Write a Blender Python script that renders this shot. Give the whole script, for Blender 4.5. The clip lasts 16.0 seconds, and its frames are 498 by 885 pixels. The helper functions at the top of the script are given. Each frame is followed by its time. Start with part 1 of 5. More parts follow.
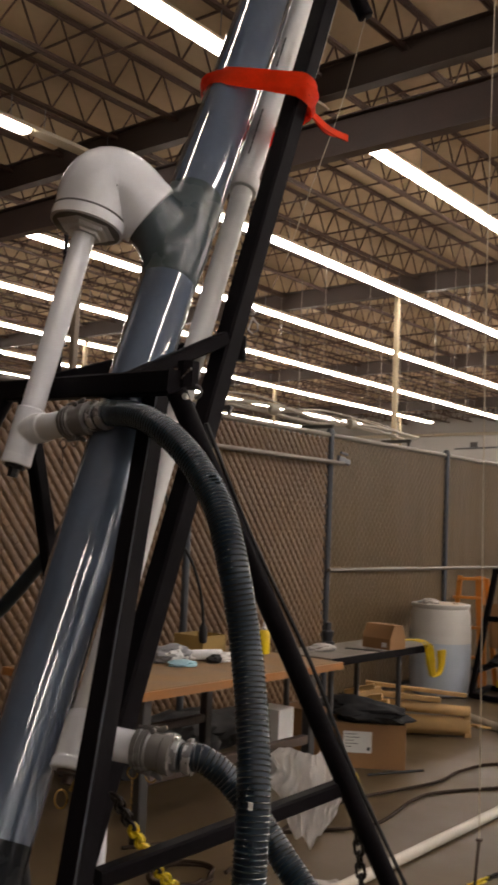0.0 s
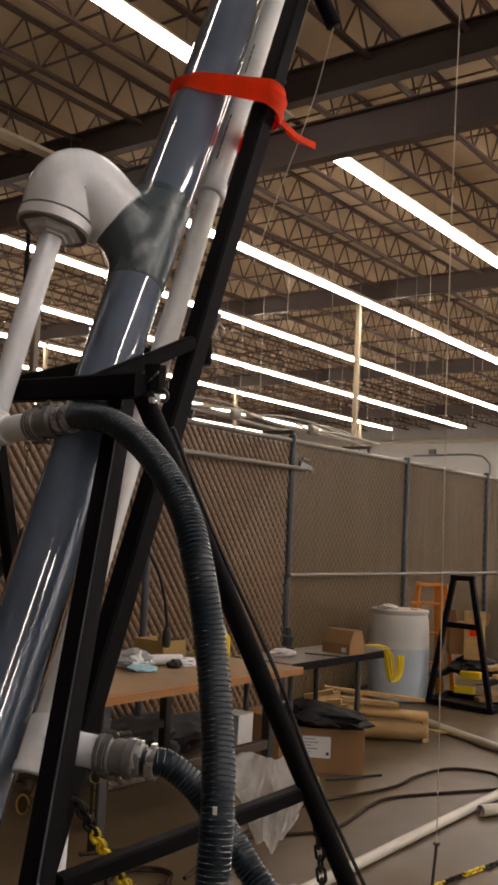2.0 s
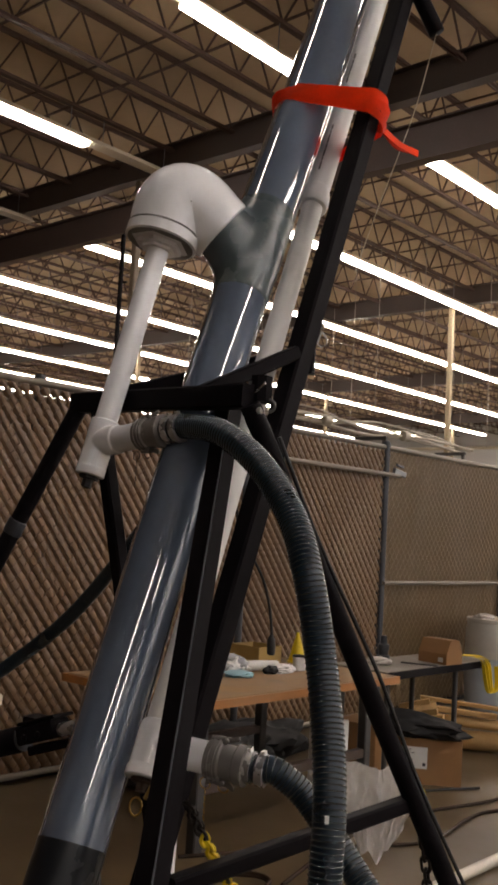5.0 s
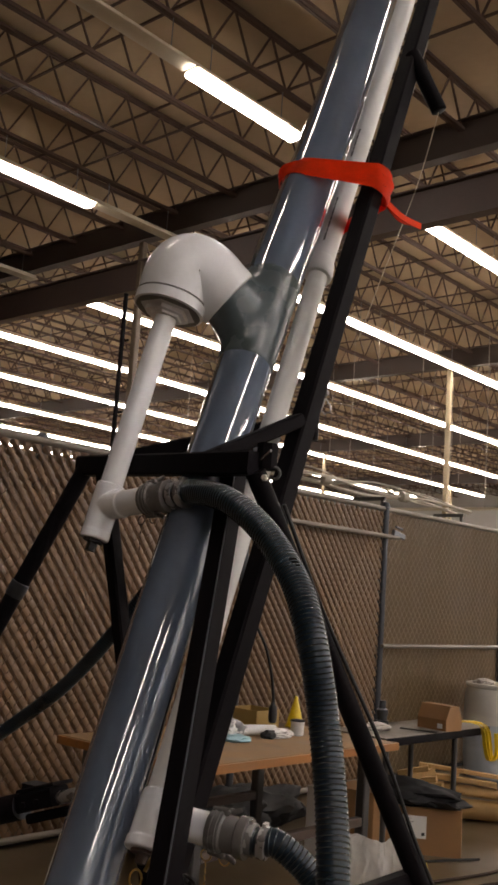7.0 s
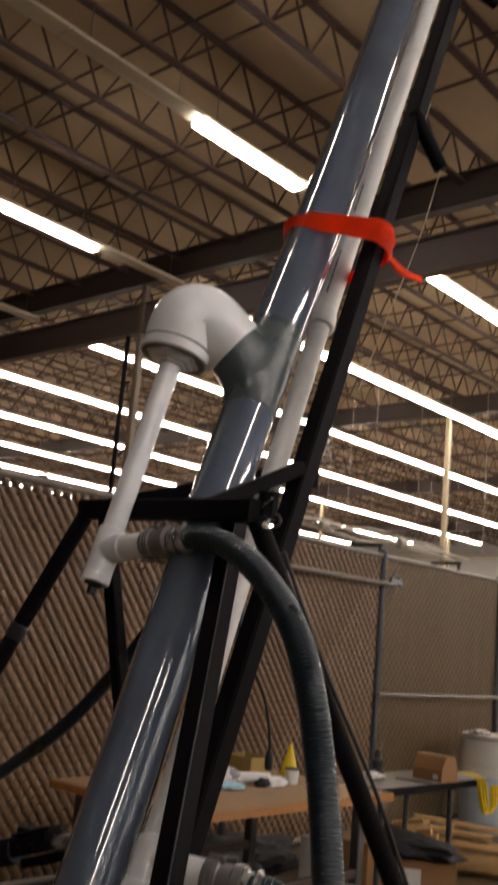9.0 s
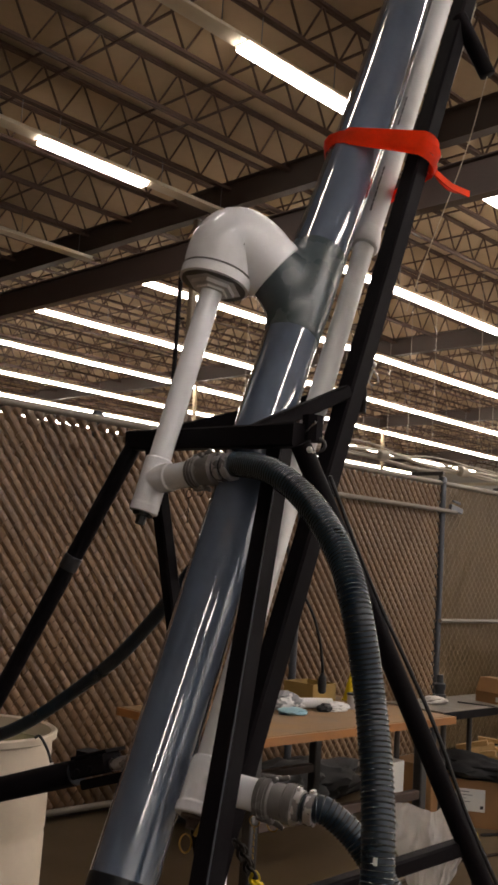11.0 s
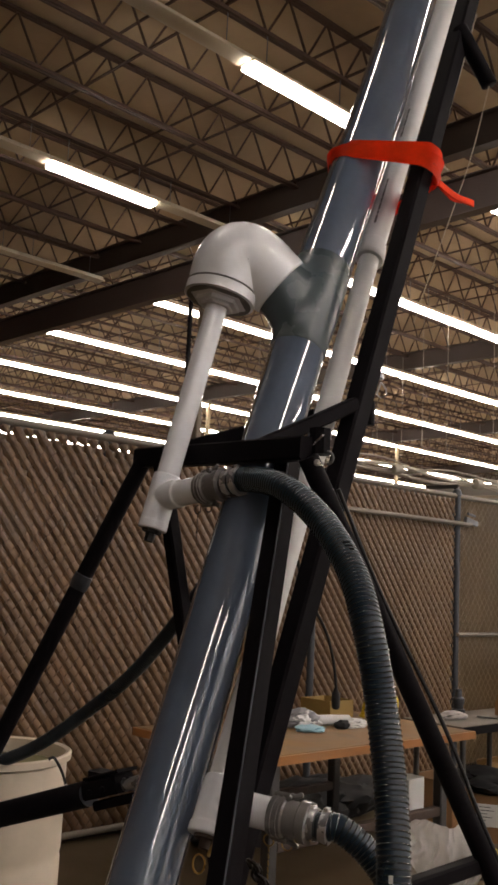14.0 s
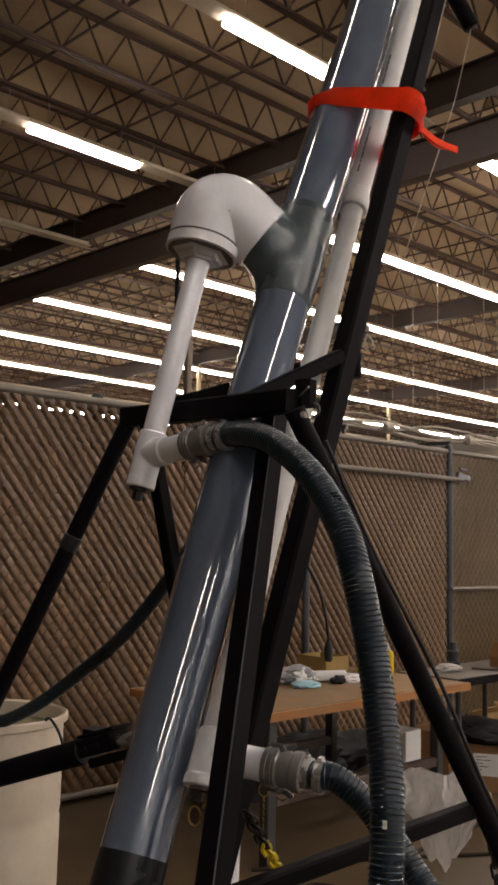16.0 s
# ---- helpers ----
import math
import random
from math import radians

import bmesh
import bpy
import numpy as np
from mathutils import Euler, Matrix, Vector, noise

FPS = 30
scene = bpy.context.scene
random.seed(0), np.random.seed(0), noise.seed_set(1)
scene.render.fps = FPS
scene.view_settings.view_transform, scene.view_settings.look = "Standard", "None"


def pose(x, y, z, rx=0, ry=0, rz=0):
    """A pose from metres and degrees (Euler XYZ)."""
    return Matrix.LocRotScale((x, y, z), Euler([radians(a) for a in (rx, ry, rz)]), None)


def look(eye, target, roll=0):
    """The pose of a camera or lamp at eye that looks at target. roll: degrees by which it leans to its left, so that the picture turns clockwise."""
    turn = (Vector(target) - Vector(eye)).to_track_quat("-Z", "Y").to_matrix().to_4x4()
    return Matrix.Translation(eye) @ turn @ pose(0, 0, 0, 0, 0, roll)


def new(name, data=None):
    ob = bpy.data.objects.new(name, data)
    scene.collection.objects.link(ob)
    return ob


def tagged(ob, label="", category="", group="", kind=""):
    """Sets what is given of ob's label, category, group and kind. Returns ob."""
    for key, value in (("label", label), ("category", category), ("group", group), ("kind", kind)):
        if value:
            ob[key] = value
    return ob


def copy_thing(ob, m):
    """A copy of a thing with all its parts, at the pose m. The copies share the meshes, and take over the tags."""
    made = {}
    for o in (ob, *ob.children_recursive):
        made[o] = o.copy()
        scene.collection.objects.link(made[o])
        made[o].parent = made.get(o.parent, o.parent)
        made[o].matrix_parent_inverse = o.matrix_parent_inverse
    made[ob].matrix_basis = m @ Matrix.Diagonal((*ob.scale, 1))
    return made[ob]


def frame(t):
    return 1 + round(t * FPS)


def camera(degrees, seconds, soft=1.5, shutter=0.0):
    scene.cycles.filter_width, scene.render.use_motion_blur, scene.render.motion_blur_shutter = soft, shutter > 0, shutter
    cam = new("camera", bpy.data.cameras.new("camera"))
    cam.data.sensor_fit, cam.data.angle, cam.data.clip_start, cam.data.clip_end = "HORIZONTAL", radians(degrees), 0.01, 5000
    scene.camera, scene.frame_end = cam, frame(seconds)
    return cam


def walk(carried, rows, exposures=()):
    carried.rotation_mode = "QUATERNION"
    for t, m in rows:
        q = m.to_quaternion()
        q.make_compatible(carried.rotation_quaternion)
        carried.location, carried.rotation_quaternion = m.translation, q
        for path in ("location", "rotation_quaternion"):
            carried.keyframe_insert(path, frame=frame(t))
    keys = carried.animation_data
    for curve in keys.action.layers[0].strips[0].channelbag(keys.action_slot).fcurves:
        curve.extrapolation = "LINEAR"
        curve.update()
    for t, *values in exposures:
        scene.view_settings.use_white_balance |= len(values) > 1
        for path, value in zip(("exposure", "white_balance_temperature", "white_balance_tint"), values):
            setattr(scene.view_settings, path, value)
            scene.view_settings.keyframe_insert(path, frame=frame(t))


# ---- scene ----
cam = camera(28.9, 16.0, 3.0, 0.5)
PATH = [
    (0, (0.218, -0.023, 1.531), (-1.025, 1.533, 1.704), 2.3),
    (0.5, (0.203, -0.033, 1.527), (-0.963, 1.581, 1.711), 3.8),
    (1, (0.209, -0.023, 1.522), (-0.93, 1.613, 1.689), 3.4),
    (1.5, (0.207, -0.026, 1.524), (-0.957, 1.592, 1.688), 2.8),
    (2, (0.21, -0.034, 1.529), (-0.968, 1.571, 1.716), 2.7),
    (2.5, (0.209, -0.041, 1.531), (-0.996, 1.542, 1.741), 2.7),
    (3, (0.183, -0.041, 1.522), (-1.078, 1.503, 1.679), 3.5),
    (3.5, (0.176, -0.037, 1.526), (-1.117, 1.486, 1.623), 3.6),
    (4, (0.181, -0.047, 1.527), (-1.131, 1.458, 1.634), 3.4),
    (6.5, (0.194, -0.097, 1.552), (-1.113, 1.386, 1.86), 3.7),
    (7, (0.193, -0.102, 1.553), (-1.122, 1.374, 1.86), 4.0),
    (7.5, (0.19, -0.103, 1.555), (-1.116, 1.377, 1.871), 3.9),
    (8, (0.185, -0.117, 1.582), (-1.095, 1.353, 2.028), 3.8),
    (8.5, (0.21, -0.157, 1.582), (-1.063, 1.284, 2.135), 4.7),
    (9, (0.212, -0.137, 1.556), (-1.095, 1.324, 1.951), 5.1),
    (9.5, (0.209, -0.123, 1.546), (-1.141, 1.322, 1.846), 4.9),
    (12, (0.226, -0.066, 1.541), (-1.2, 1.312, 1.8), 2.9),
    (12.5, (0.226, -0.062, 1.54), (-1.203, 1.308, 1.821), 2.4),
    (13, (0.223, -0.062, 1.542), (-1.205, 1.307, 1.834), 2.3),
    (13.5, (0.221, -0.064, 1.542), (-1.206, 1.309, 1.826), 2.6),
    (14, (0.222, -0.065, 1.539), (-1.202, 1.311, 1.825), 2.7),
    (14.5, (0.223, -0.059, 1.537), (-1.204, 1.316, 1.812), 2.3),
    (15, (0.222, -0.053, 1.532), (-1.204, 1.326, 1.789), 2.3),
    (15.5, (0.218, -0.047, 1.526), (-1.206, 1.338, 1.761), 2.0),
    (16, (0.216, -0.038, 1.521), (-1.201, 1.357, 1.732), 1.1),
]
walk(cam, [(t, look(eye, target, roll)) for t, eye, target, roll in PATH], [(0.0, 0.0), (7.9, 0.0), (8.5, 0.12), (9.0, 0.0), (16.0, 0.0)])

# ---- world: the hall is closed; a faint sky stands outside ----
world = bpy.data.worlds.new("world")
scene.world = world
world.use_nodes = True
wn = world.node_tree.nodes
sky = wn.new("ShaderNodeTexSky")
sky.sky_type, sky.sun_disc = "NISHITA", False
sky.sun_elevation, sky.sun_rotation = radians(20), radians(120)
world.node_tree.links.new(sky.outputs[0], wn["Background"].inputs[0])
wn["Background"].inputs[1].default_value = 0.05
scene.view_settings.exposure = 0.0
LAMP_POWER = 35.5


# ---- materials ----
def material(name, color, rough=0.6, metal=0.0, vary=0.15, scale=6.0, fine=80.0, bump=0.1, spec=0.5, island=0.0, dirt=None, stretch=(1, 1, 1), coat=0.0, rough_vary=0.1):
    m = bpy.data.materials.new(name)
    m.use_nodes = True
    nt = m.node_tree
    nd, ln = nt.nodes, nt.links
    b = nd["Principled BSDF"]
    b.inputs["Roughness"].default_value, b.inputs["Metallic"].default_value = rough, metal
    b.inputs["Specular IOR Level"].default_value = spec
    b.inputs["Coat Weight"].default_value = coat
    b.inputs["Coat Roughness"].default_value = 0.04
    tc = nd.new("ShaderNodeTexCoord")
    mp = nd.new("ShaderNodeMapping")
    mp.inputs["Scale"].default_value = stretch
    ln.new(tc.outputs["Object"], mp.inputs[0])
    n1 = nd.new("ShaderNodeTexNoise")
    n1.inputs["Scale"].default_value, n1.inputs["Detail"].default_value = scale, 5.0
    n2 = nd.new("ShaderNodeTexNoise")
    n2.inputs["Scale"].default_value, n2.inputs["Detail"].default_value = fine, 4.0
    ln.new(mp.outputs[0], n1.inputs["Vector"])
    ln.new(mp.outputs[0], n2.inputs["Vector"])
    add = nd.new("ShaderNodeMath")
    add.operation = "MULTIPLY_ADD"
    add.inputs[1].default_value = 0.35
    ln.new(n2.outputs["Fac"], add.inputs[0])
    ln.new(n1.outputs["Fac"], add.inputs[2])
    ramp = nd.new("ShaderNodeMapRange")
    ramp.inputs["From Min"].default_value, ramp.inputs["From Max"].default_value = 0.35, 1.0
    ramp.inputs["To Min"].default_value, ramp.inputs["To Max"].default_value = 1 - vary, 1 + vary
    ln.new(add.outputs[0], ramp.inputs["Value"])
    mul = nd.new("ShaderNodeVectorMath")
    mul.operation = "SCALE"
    mul.inputs[0].default_value = color
    ln.new(ramp.outputs[0], mul.inputs["Scale"])
    last = mul.outputs["Vector"]
    if island:
        info = nd.new("ShaderNodeObjectInfo")
        r2 = nd.new("ShaderNodeMapRange")
        r2.inputs["To Min"].default_value, r2.inputs["To Max"].default_value = 1 - island, 1 + island
        ln.new(info.outputs["Random"], r2.inputs["Value"])
        m2 = nd.new("ShaderNodeVectorMath")
        m2.operation = "SCALE"
        ln.new(last, m2.inputs[0])
        ln.new(r2.outputs[0], m2.inputs["Scale"])
        last = m2.outputs["Vector"]
    if dirt:
        n3 = nd.new("ShaderNodeTexNoise")
        n3.inputs["Scale"].default_value, n3.inputs["Detail"].default_value = scale * 0.6, 8.0
        ln.new(mp.outputs[0], n3.inputs["Vector"])
        r3 = nd.new("ShaderNodeMapRange")
        r3.inputs["From Min"].default_value, r3.inputs["From Max"].default_value = 0.52, 0.72
        r3.inputs["To Max"].default_value = 0.7
        ln.new(n3.outputs["Fac"], r3.inputs["Value"])
        mix = nd.new("ShaderNodeMix")
        mix.data_type = "RGBA"
        mix.inputs[7].default_value = (*dirt, 1)
        ln.new(r3.outputs[0], mix.inputs[0])
        ln.new(last, mix.inputs[6])
        last = mix.outputs[2]
    ln.new(last, b.inputs["Base Color"])
    rr = nd.new("ShaderNodeMapRange")
    rr.inputs["From Min"].default_value, rr.inputs["From Max"].default_value = 0.3, 0.7
    rr.inputs["To Min"].default_value, rr.inputs["To Max"].default_value = max(0.02, rough - rough_vary), min(1, rough + rough_vary)
    ln.new(n1.outputs["Fac"], rr.inputs["Value"])
    ln.new(rr.outputs[0], b.inputs["Roughness"])
    if bump:
        bp = nd.new("ShaderNodeBump")
        bp.inputs["Strength"].default_value, bp.inputs["Distance"].default_value = bump, 0.004
        ln.new(n2.outputs["Fac"], bp.inputs["Height"])
        ln.new(bp.outputs[0], b.inputs["Normal"])
    return m


def lamp_material(name, color, power):
    m = bpy.data.materials.new(name)
    m.use_nodes = True
    b = m.node_tree.nodes["Principled BSDF"]
    b.inputs["Base Color"].default_value = (0.8, 0.8, 0.8, 1)
    b.inputs["Emission Color"].default_value = (*color, 1)
    b.inputs["Emission Strength"].default_value = power
    return m


EAST = material("cool_white_wall", (0.8, 0.85, 0.9), 0.8, vary=0.06, scale=0.5, fine=20)
CONCRETE = material("concrete_floor", (0.098, 0.066, 0.032), 0.42, vary=0.25, scale=0.9, fine=30, bump=0.05, dirt=(0.07, 0.052, 0.028), rough_vary=0.15)
# unseen west and south walls, kept dark to dim slat gaps and reflections
WEST = material("brown_wall", (0.1, 0.07, 0.045), 0.8, vary=0.1, scale=0.5, fine=20)
WHITE_WALL = material("painted_wall", (0.45, 0.44, 0.42), 0.8, vary=0.06, scale=0.5, fine=20)
DECK = material("roof_deck", (0.43, 0.318, 0.195), 0.85, vary=0.12, scale=0.6, fine=6, bump=0.05, dirt=(0.25, 0.19, 0.13))
JOIST = material("joist_primer", (0.068, 0.037, 0.025), 0.7, vary=0.25, scale=2, fine=30)
GIRDER = material("girder_primer", (0.048, 0.031, 0.023), 0.65, vary=0.25, scale=1.5, fine=25)
TIE = material("tie_girder_primer", (0.075, 0.05, 0.043), 0.6, vary=0.25, scale=1.5, fine=25)
COLUMN = material("column_paint", (0.3, 0.24, 0.15), 0.6, vary=0.12, scale=2, fine=40)
# darker brown tone for the nearer columns
BROWN_COLUMN = material("dark_near_column", (0.11, 0.08, 0.052), 0.6, vary=0.2, scale=2, fine=40)
FIXTURE = material("fixture_enamel", (0.5, 0.44, 0.33), 0.5, vary=0.08, scale=1)
LAMP = lamp_material("lamp_lens", (1.0, 0.875, 0.775), LAMP_POWER)
# unseen eastern rows, tinted cooler to stand in for daylight from the right
COOL_KEY_LAMP = lamp_material("cool_key_lamp_lens", (1.0, 0.9, 0.84), LAMP_POWER)
GALV = material("galvanised_steel", (0.2, 0.205, 0.215), 0.42, metal=0.7, vary=0.25, scale=9, fine=60)
WIRE = material("fence_wire", (0.3, 0.22, 0.14), 0.4, metal=0.3, vary=0.2)
WIRE_BROWN = material("brown_coated_wire", (0.1, 0.056, 0.027), 0.55, vary=0.2)
RAIL = material("dull_rail", (0.18, 0.157, 0.127), 0.45, metal=0.3, vary=0.15, scale=8)
TABLETOP = material("worn_table_top", (0.16, 0.138, 0.112), 0.4, vary=0.3, scale=5, dirt=(0.13, 0.11, 0.09))
SLAT = material("brown_slat", (0.13, 0.07, 0.03), 0.42, vary=0.18, scale=3, fine=50, bump=0.08, island=0.14)
POST = material("dark_galvanised", (0.06, 0.065, 0.075), 0.45, metal=0.5, vary=0.2)
OLD_PVC = material("dusty_cream_pvc", (0.5, 0.46, 0.38), 0.4, vary=0.12, scale=5)
SHEET = material("brown_screen", (0.16, 0.107, 0.046), 0.4, vary=0.15, scale=2, fine=40)
BLACK = material("black_paint", (0.0075, 0.0063, 0.0075), 0.58, vary=0.25, scale=12, fine=120, bump=0.02, spec=0.05, rough_vary=0.06)
CLAMP = material("dull_clamp_steel", (0.48, 0.47, 0.47), 0.3, metal=0.65, vary=0.3, scale=30, fine=150)
BARE = material("worn_steel", (0.75, 0.74, 0.73), 0.3, metal=0.95, vary=0.3, scale=30, fine=150)
PVC = material("white_pvc", (0.86, 0.865, 0.89), 0.13, vary=0.06, scale=8, fine=90, bump=0.01, dirt=(0.62, 0.61, 0.6), rough_vary=0.05, spec=0.7)
AGED_PVC = material("aged_white_pvc", (0.71, 0.7, 0.685), 0.45, vary=0.08, scale=6, fine=60, bump=0.03, dirt=(0.4, 0.38, 0.35), spec=0.3)
GREY_PVC = material("grey_pvc", (0.11, 0.14, 0.192), 0.06, vary=0.14, scale=4, fine=60, bump=0.01, dirt=(0.08, 0.1, 0.138), rough_vary=0.02, spec=1.0, coat=0.9)
DARK_PVC = material("dark_grey_pvc", (0.012, 0.0135, 0.016), 0.3, vary=0.15, scale=5, fine=60, bump=0.015, spec=0.25)
TEE_PVC = material("grey_green_pvc", (0.062, 0.08, 0.088), 0.26, vary=0.2, scale=9, fine=60, bump=0.02, dirt=(0.062, 0.084, 0.066), spec=0.5, rough_vary=0.05)
HOSE = material("green_hose", (0.002, 0.009, 0.018), 0.3, vary=0.25, scale=8, fine=60, bump=0.0, spec=0.4, rough_vary=0.04)
RIB = material("hose_rib", (0.011, 0.024, 0.033), 0.12, vary=0.2, scale=10, bump=0.0, spec=1.0, rough_vary=0.02)
RUBBER = material("black_rubber", (0.012, 0.012, 0.012), 0.6, vary=0.2)
NYLON = material("grey_nylon", (0.16, 0.15, 0.142), 0.22, vary=0.15, scale=20, fine=90)
ORANGE = material("orange_tape", (0.9, 0.05, 0.004), 0.6, spec=0.15, vary=0.2, scale=14, fine=90, bump=0.15)
CARD = material("cardboard", (0.27, 0.14, 0.055), 0.8, vary=0.12, scale=5, fine=70)
LABEL = material("white_label", (0.7, 0.69, 0.66), 0.6, vary=0.05)
INK = material("dark_ink", (0.03, 0.03, 0.035), 0.6, vary=0.1)
# faded print; also colours the painted shade at the elbow rim
INK_AND_SHADE = material("faded_ink_and_shade", (0.12, 0.115, 0.11), 0.6, vary=0.2)
PLY = material("plywood", (0.34, 0.14, 0.035), 0.5, vary=0.3, scale=3, fine=50, stretch=(6, 1, 6), dirt=(0.2, 0.11, 0.05))
PLYTOP = material("worn_bench_top", (0.26, 0.155, 0.068), 0.6, vary=0.3, scale=4, fine=40, dirt=(0.1, 0.08, 0.06))
LUMBER = material("pine_lumber", (0.45, 0.28, 0.11), 0.65, vary=0.2, scale=3, fine=40, stretch=(1, 6, 6), island=0.12)
YELLOW = material("yellow_plastic", (0.75, 0.55, 0.01), 0.4, vary=0.12, scale=10)
DRUM = material("milky_plastic", (0.42, 0.47, 0.53), 0.4, vary=0.08, scale=3, fine=30)
DRUM_W = material("cream_plastic", (0.6, 0.515, 0.405), 0.45, vary=0.1, scale=4, fine=40, dirt=(0.45, 0.38, 0.28))
PAPER = material("white_cloth", (0.66, 0.65, 0.64), 0.8, vary=0.08, scale=9)
FILM = material("plastic_film", (0.46, 0.43, 0.4), 0.3, vary=0.1, scale=14, fine=60, bump=0.05)
RAG_CLOTH = material("thin_rag_cloth", (0.8, 0.78, 0.76), 0.6, vary=0.15, scale=14, fine=45, bump=0.5, dirt=(0.62, 0.59, 0.55))
BLUE = material("blue_mask", (0.3, 0.5, 0.58), 0.7, vary=0.08)
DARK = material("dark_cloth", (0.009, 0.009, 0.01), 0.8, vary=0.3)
STEEL = material("steel_table", (0.085, 0.082, 0.08), 0.45, metal=0.7, vary=0.25, scale=6)
LADDER = material("orange_fibreglass", (0.6, 0.21, 0.022), 0.45, vary=0.12)
RUST = material("rusty_iron", (0.05, 0.03, 0.02), 0.7, vary=0.3, scale=30)
CABLE = material("dusty_cable", (0.032, 0.02, 0.013), 0.7, vary=0.2, spec=0.15)
DRUM_T = material("milky_plastic_top", (0.58, 0.56, 0.52), 0.4, vary=0.08, scale=3, fine=30)
BRASS = material("brass", (0.4, 0.26, 0.08), 0.35, metal=1.0, vary=0.2)


# ---- builders ----
def V(*a):
    return Vector(a)


def thing(name, label="", category="", group="", kind="", at=(0, 0, 0)):
    ob = new(name)
    ob.location = at
    ob.empty_display_size = 0.1
    return tagged(ob, label, category, group, kind)


def part(name, bm, mat, parent=None, label="", smooth=False):
    me = bpy.data.meshes.new(name)
    bmesh.ops.recalc_face_normals(bm, faces=bm.faces[:])
    if smooth:
        for f in bm.faces:
            f.smooth = True
    bm.to_mesh(me)
    bm.free()
    me.materials.append(mat)
    if smooth:
        me.set_sharp_from_angle(angle=radians(40))
    ob = new(name, me)
    if parent:
        ob.parent = parent
        base = V(0, 0, 0) if parent.parent else parent.location.copy()
        ob.matrix_parent_inverse = Matrix.Translation(-base)
    if label:
        tagged(ob, label)
    return ob


def blend(ob, voxel, turns):
    """Melts a joined fitting into one rounded casting."""
    m = ob.modifiers.new("melt", "REMESH")
    m.mode, m.voxel_size, m.use_smooth_shade = "VOXEL", voxel, True
    m = ob.modifiers.new("round", "SMOOTH")
    m.factor, m.iterations = 0.5, turns
    return ob


def solo(name, bm, mat, label, category="", group="", kind="", smooth=False):
    return tagged(part(name, bm, mat, None, "", smooth), label, category, group, kind)


def frame_of(d):
    d = d.normalized()
    s = d.cross(V(0, 0, 1)) if abs(d.z) < 0.95 else d.cross(V(0, 1, 0))
    s.normalize()
    return s, s.cross(d).normalized(), d


def sweep(bm, pts, radii, n=16, cap=True, squash=1.0):
    """A round tube along points, with parallel-carried rings."""
    pts = [Vector(p) for p in pts]
    if not hasattr(radii, "__len__"):
        radii = [radii] * len(pts)
    rings, s = [], None
    for i, p in enumerate(pts):
        d = (pts[min(i + 1, len(pts) - 1)] - pts[max(i - 1, 0)])
        if d.length < 1e-9:
            d = pts[-1] - pts[0]
        d.normalize()
        if s is None:
            s, u, d = frame_of(d)
        else:
            s = (s - d * s.dot(d)).normalized()
            u = s.cross(d).normalized()
        rings.append([bm.verts.new(p + (s * math.cos(2 * math.pi * k / n) + u * math.sin(2 * math.pi * k / n) * squash) * radii[i]) for k in range(n)])
    for a, b in zip(rings, rings[1:]):
        for k in range(n):
            bm.faces.new((a[k], a[(k + 1) % n], b[(k + 1) % n], b[k]))
    if cap:
        bm.faces.new(rings[0][::-1])
        bm.faces.new(rings[-1])
    return bm


def lathe(bm, p, d, profile, n=32):
    """A turned body: profile of (distance along d, radius) from p."""
    p, d = Vector(p), Vector(d).normalized()
    s, u, d = frame_of(d)
    rings = [[bm.verts.new(p + d * h + (s * math.cos(2 * math.pi * k / n) + u * math.sin(2 * math.pi * k / n)) * max(r, 1e-4)) for k in range(n)] for h, r in profile]
    for a, b in zip(rings, rings[1:]):
        for k in range(n):
            bm.faces.new((a[k], a[(k + 1) % n], b[(k + 1) % n], b[k]))
    bm.faces.new(rings[0][::-1])
    bm.faces.new(rings[-1])
    return bm


def beam(bm, p, q, w, h, up=None, bevel=0.0):
    """A rectangular bar from p to q, w wide sideways and h along up."""
    p, q = Vector(p), Vector(q)
    d = (q - p).normalized()
    s, u, d = frame_of(d)
    if up is not None:
        up = Vector(up)
        u = (up - d * up.dot(d)).normalized()
        s = d.cross(u).normalized()
    b2 = min(bevel, w / 3, h / 3)
    if b2 > 0:
        prof = []
        for sx, sy in ((1, 1), (-1, 1), (-1, -1), (1, -1)):
            c1, c2 = (sx * (w / 2), sy * (h / 2 - b2)), (sx * (w / 2 - b2), sy * (h / 2))
            prof += [c1, c2] if sx * sy > 0 else [c2, c1]
    else:
        prof = [(w / 2, h / 2), (-w / 2, h / 2), (-w / 2, -h / 2), (w / 2, -h / 2)]
    r1 = [bm.verts.new(p + s * x + u * y) for x, y in prof]
    r2 = [bm.verts.new(q + s * x + u * y) for x, y in prof]
    n = len(prof)
    for k in range(n):
        bm.faces.new((r1[k], r1[(k + 1) % n], r2[(k + 1) % n], r2[k]))
    bm.faces.new(r1[::-1])
    bm.faces.new(r2)
    return bm


def block(bm, c, size, rz=0.0, bevel=0.0):
    c = Vector(c)
    return beam(bm, c - V(0, 0, size[2] / 2), c + V(0, 0, size[2] / 2), size[0], size[1], V(-math.sin(rz), math.cos(rz), 0), bevel)


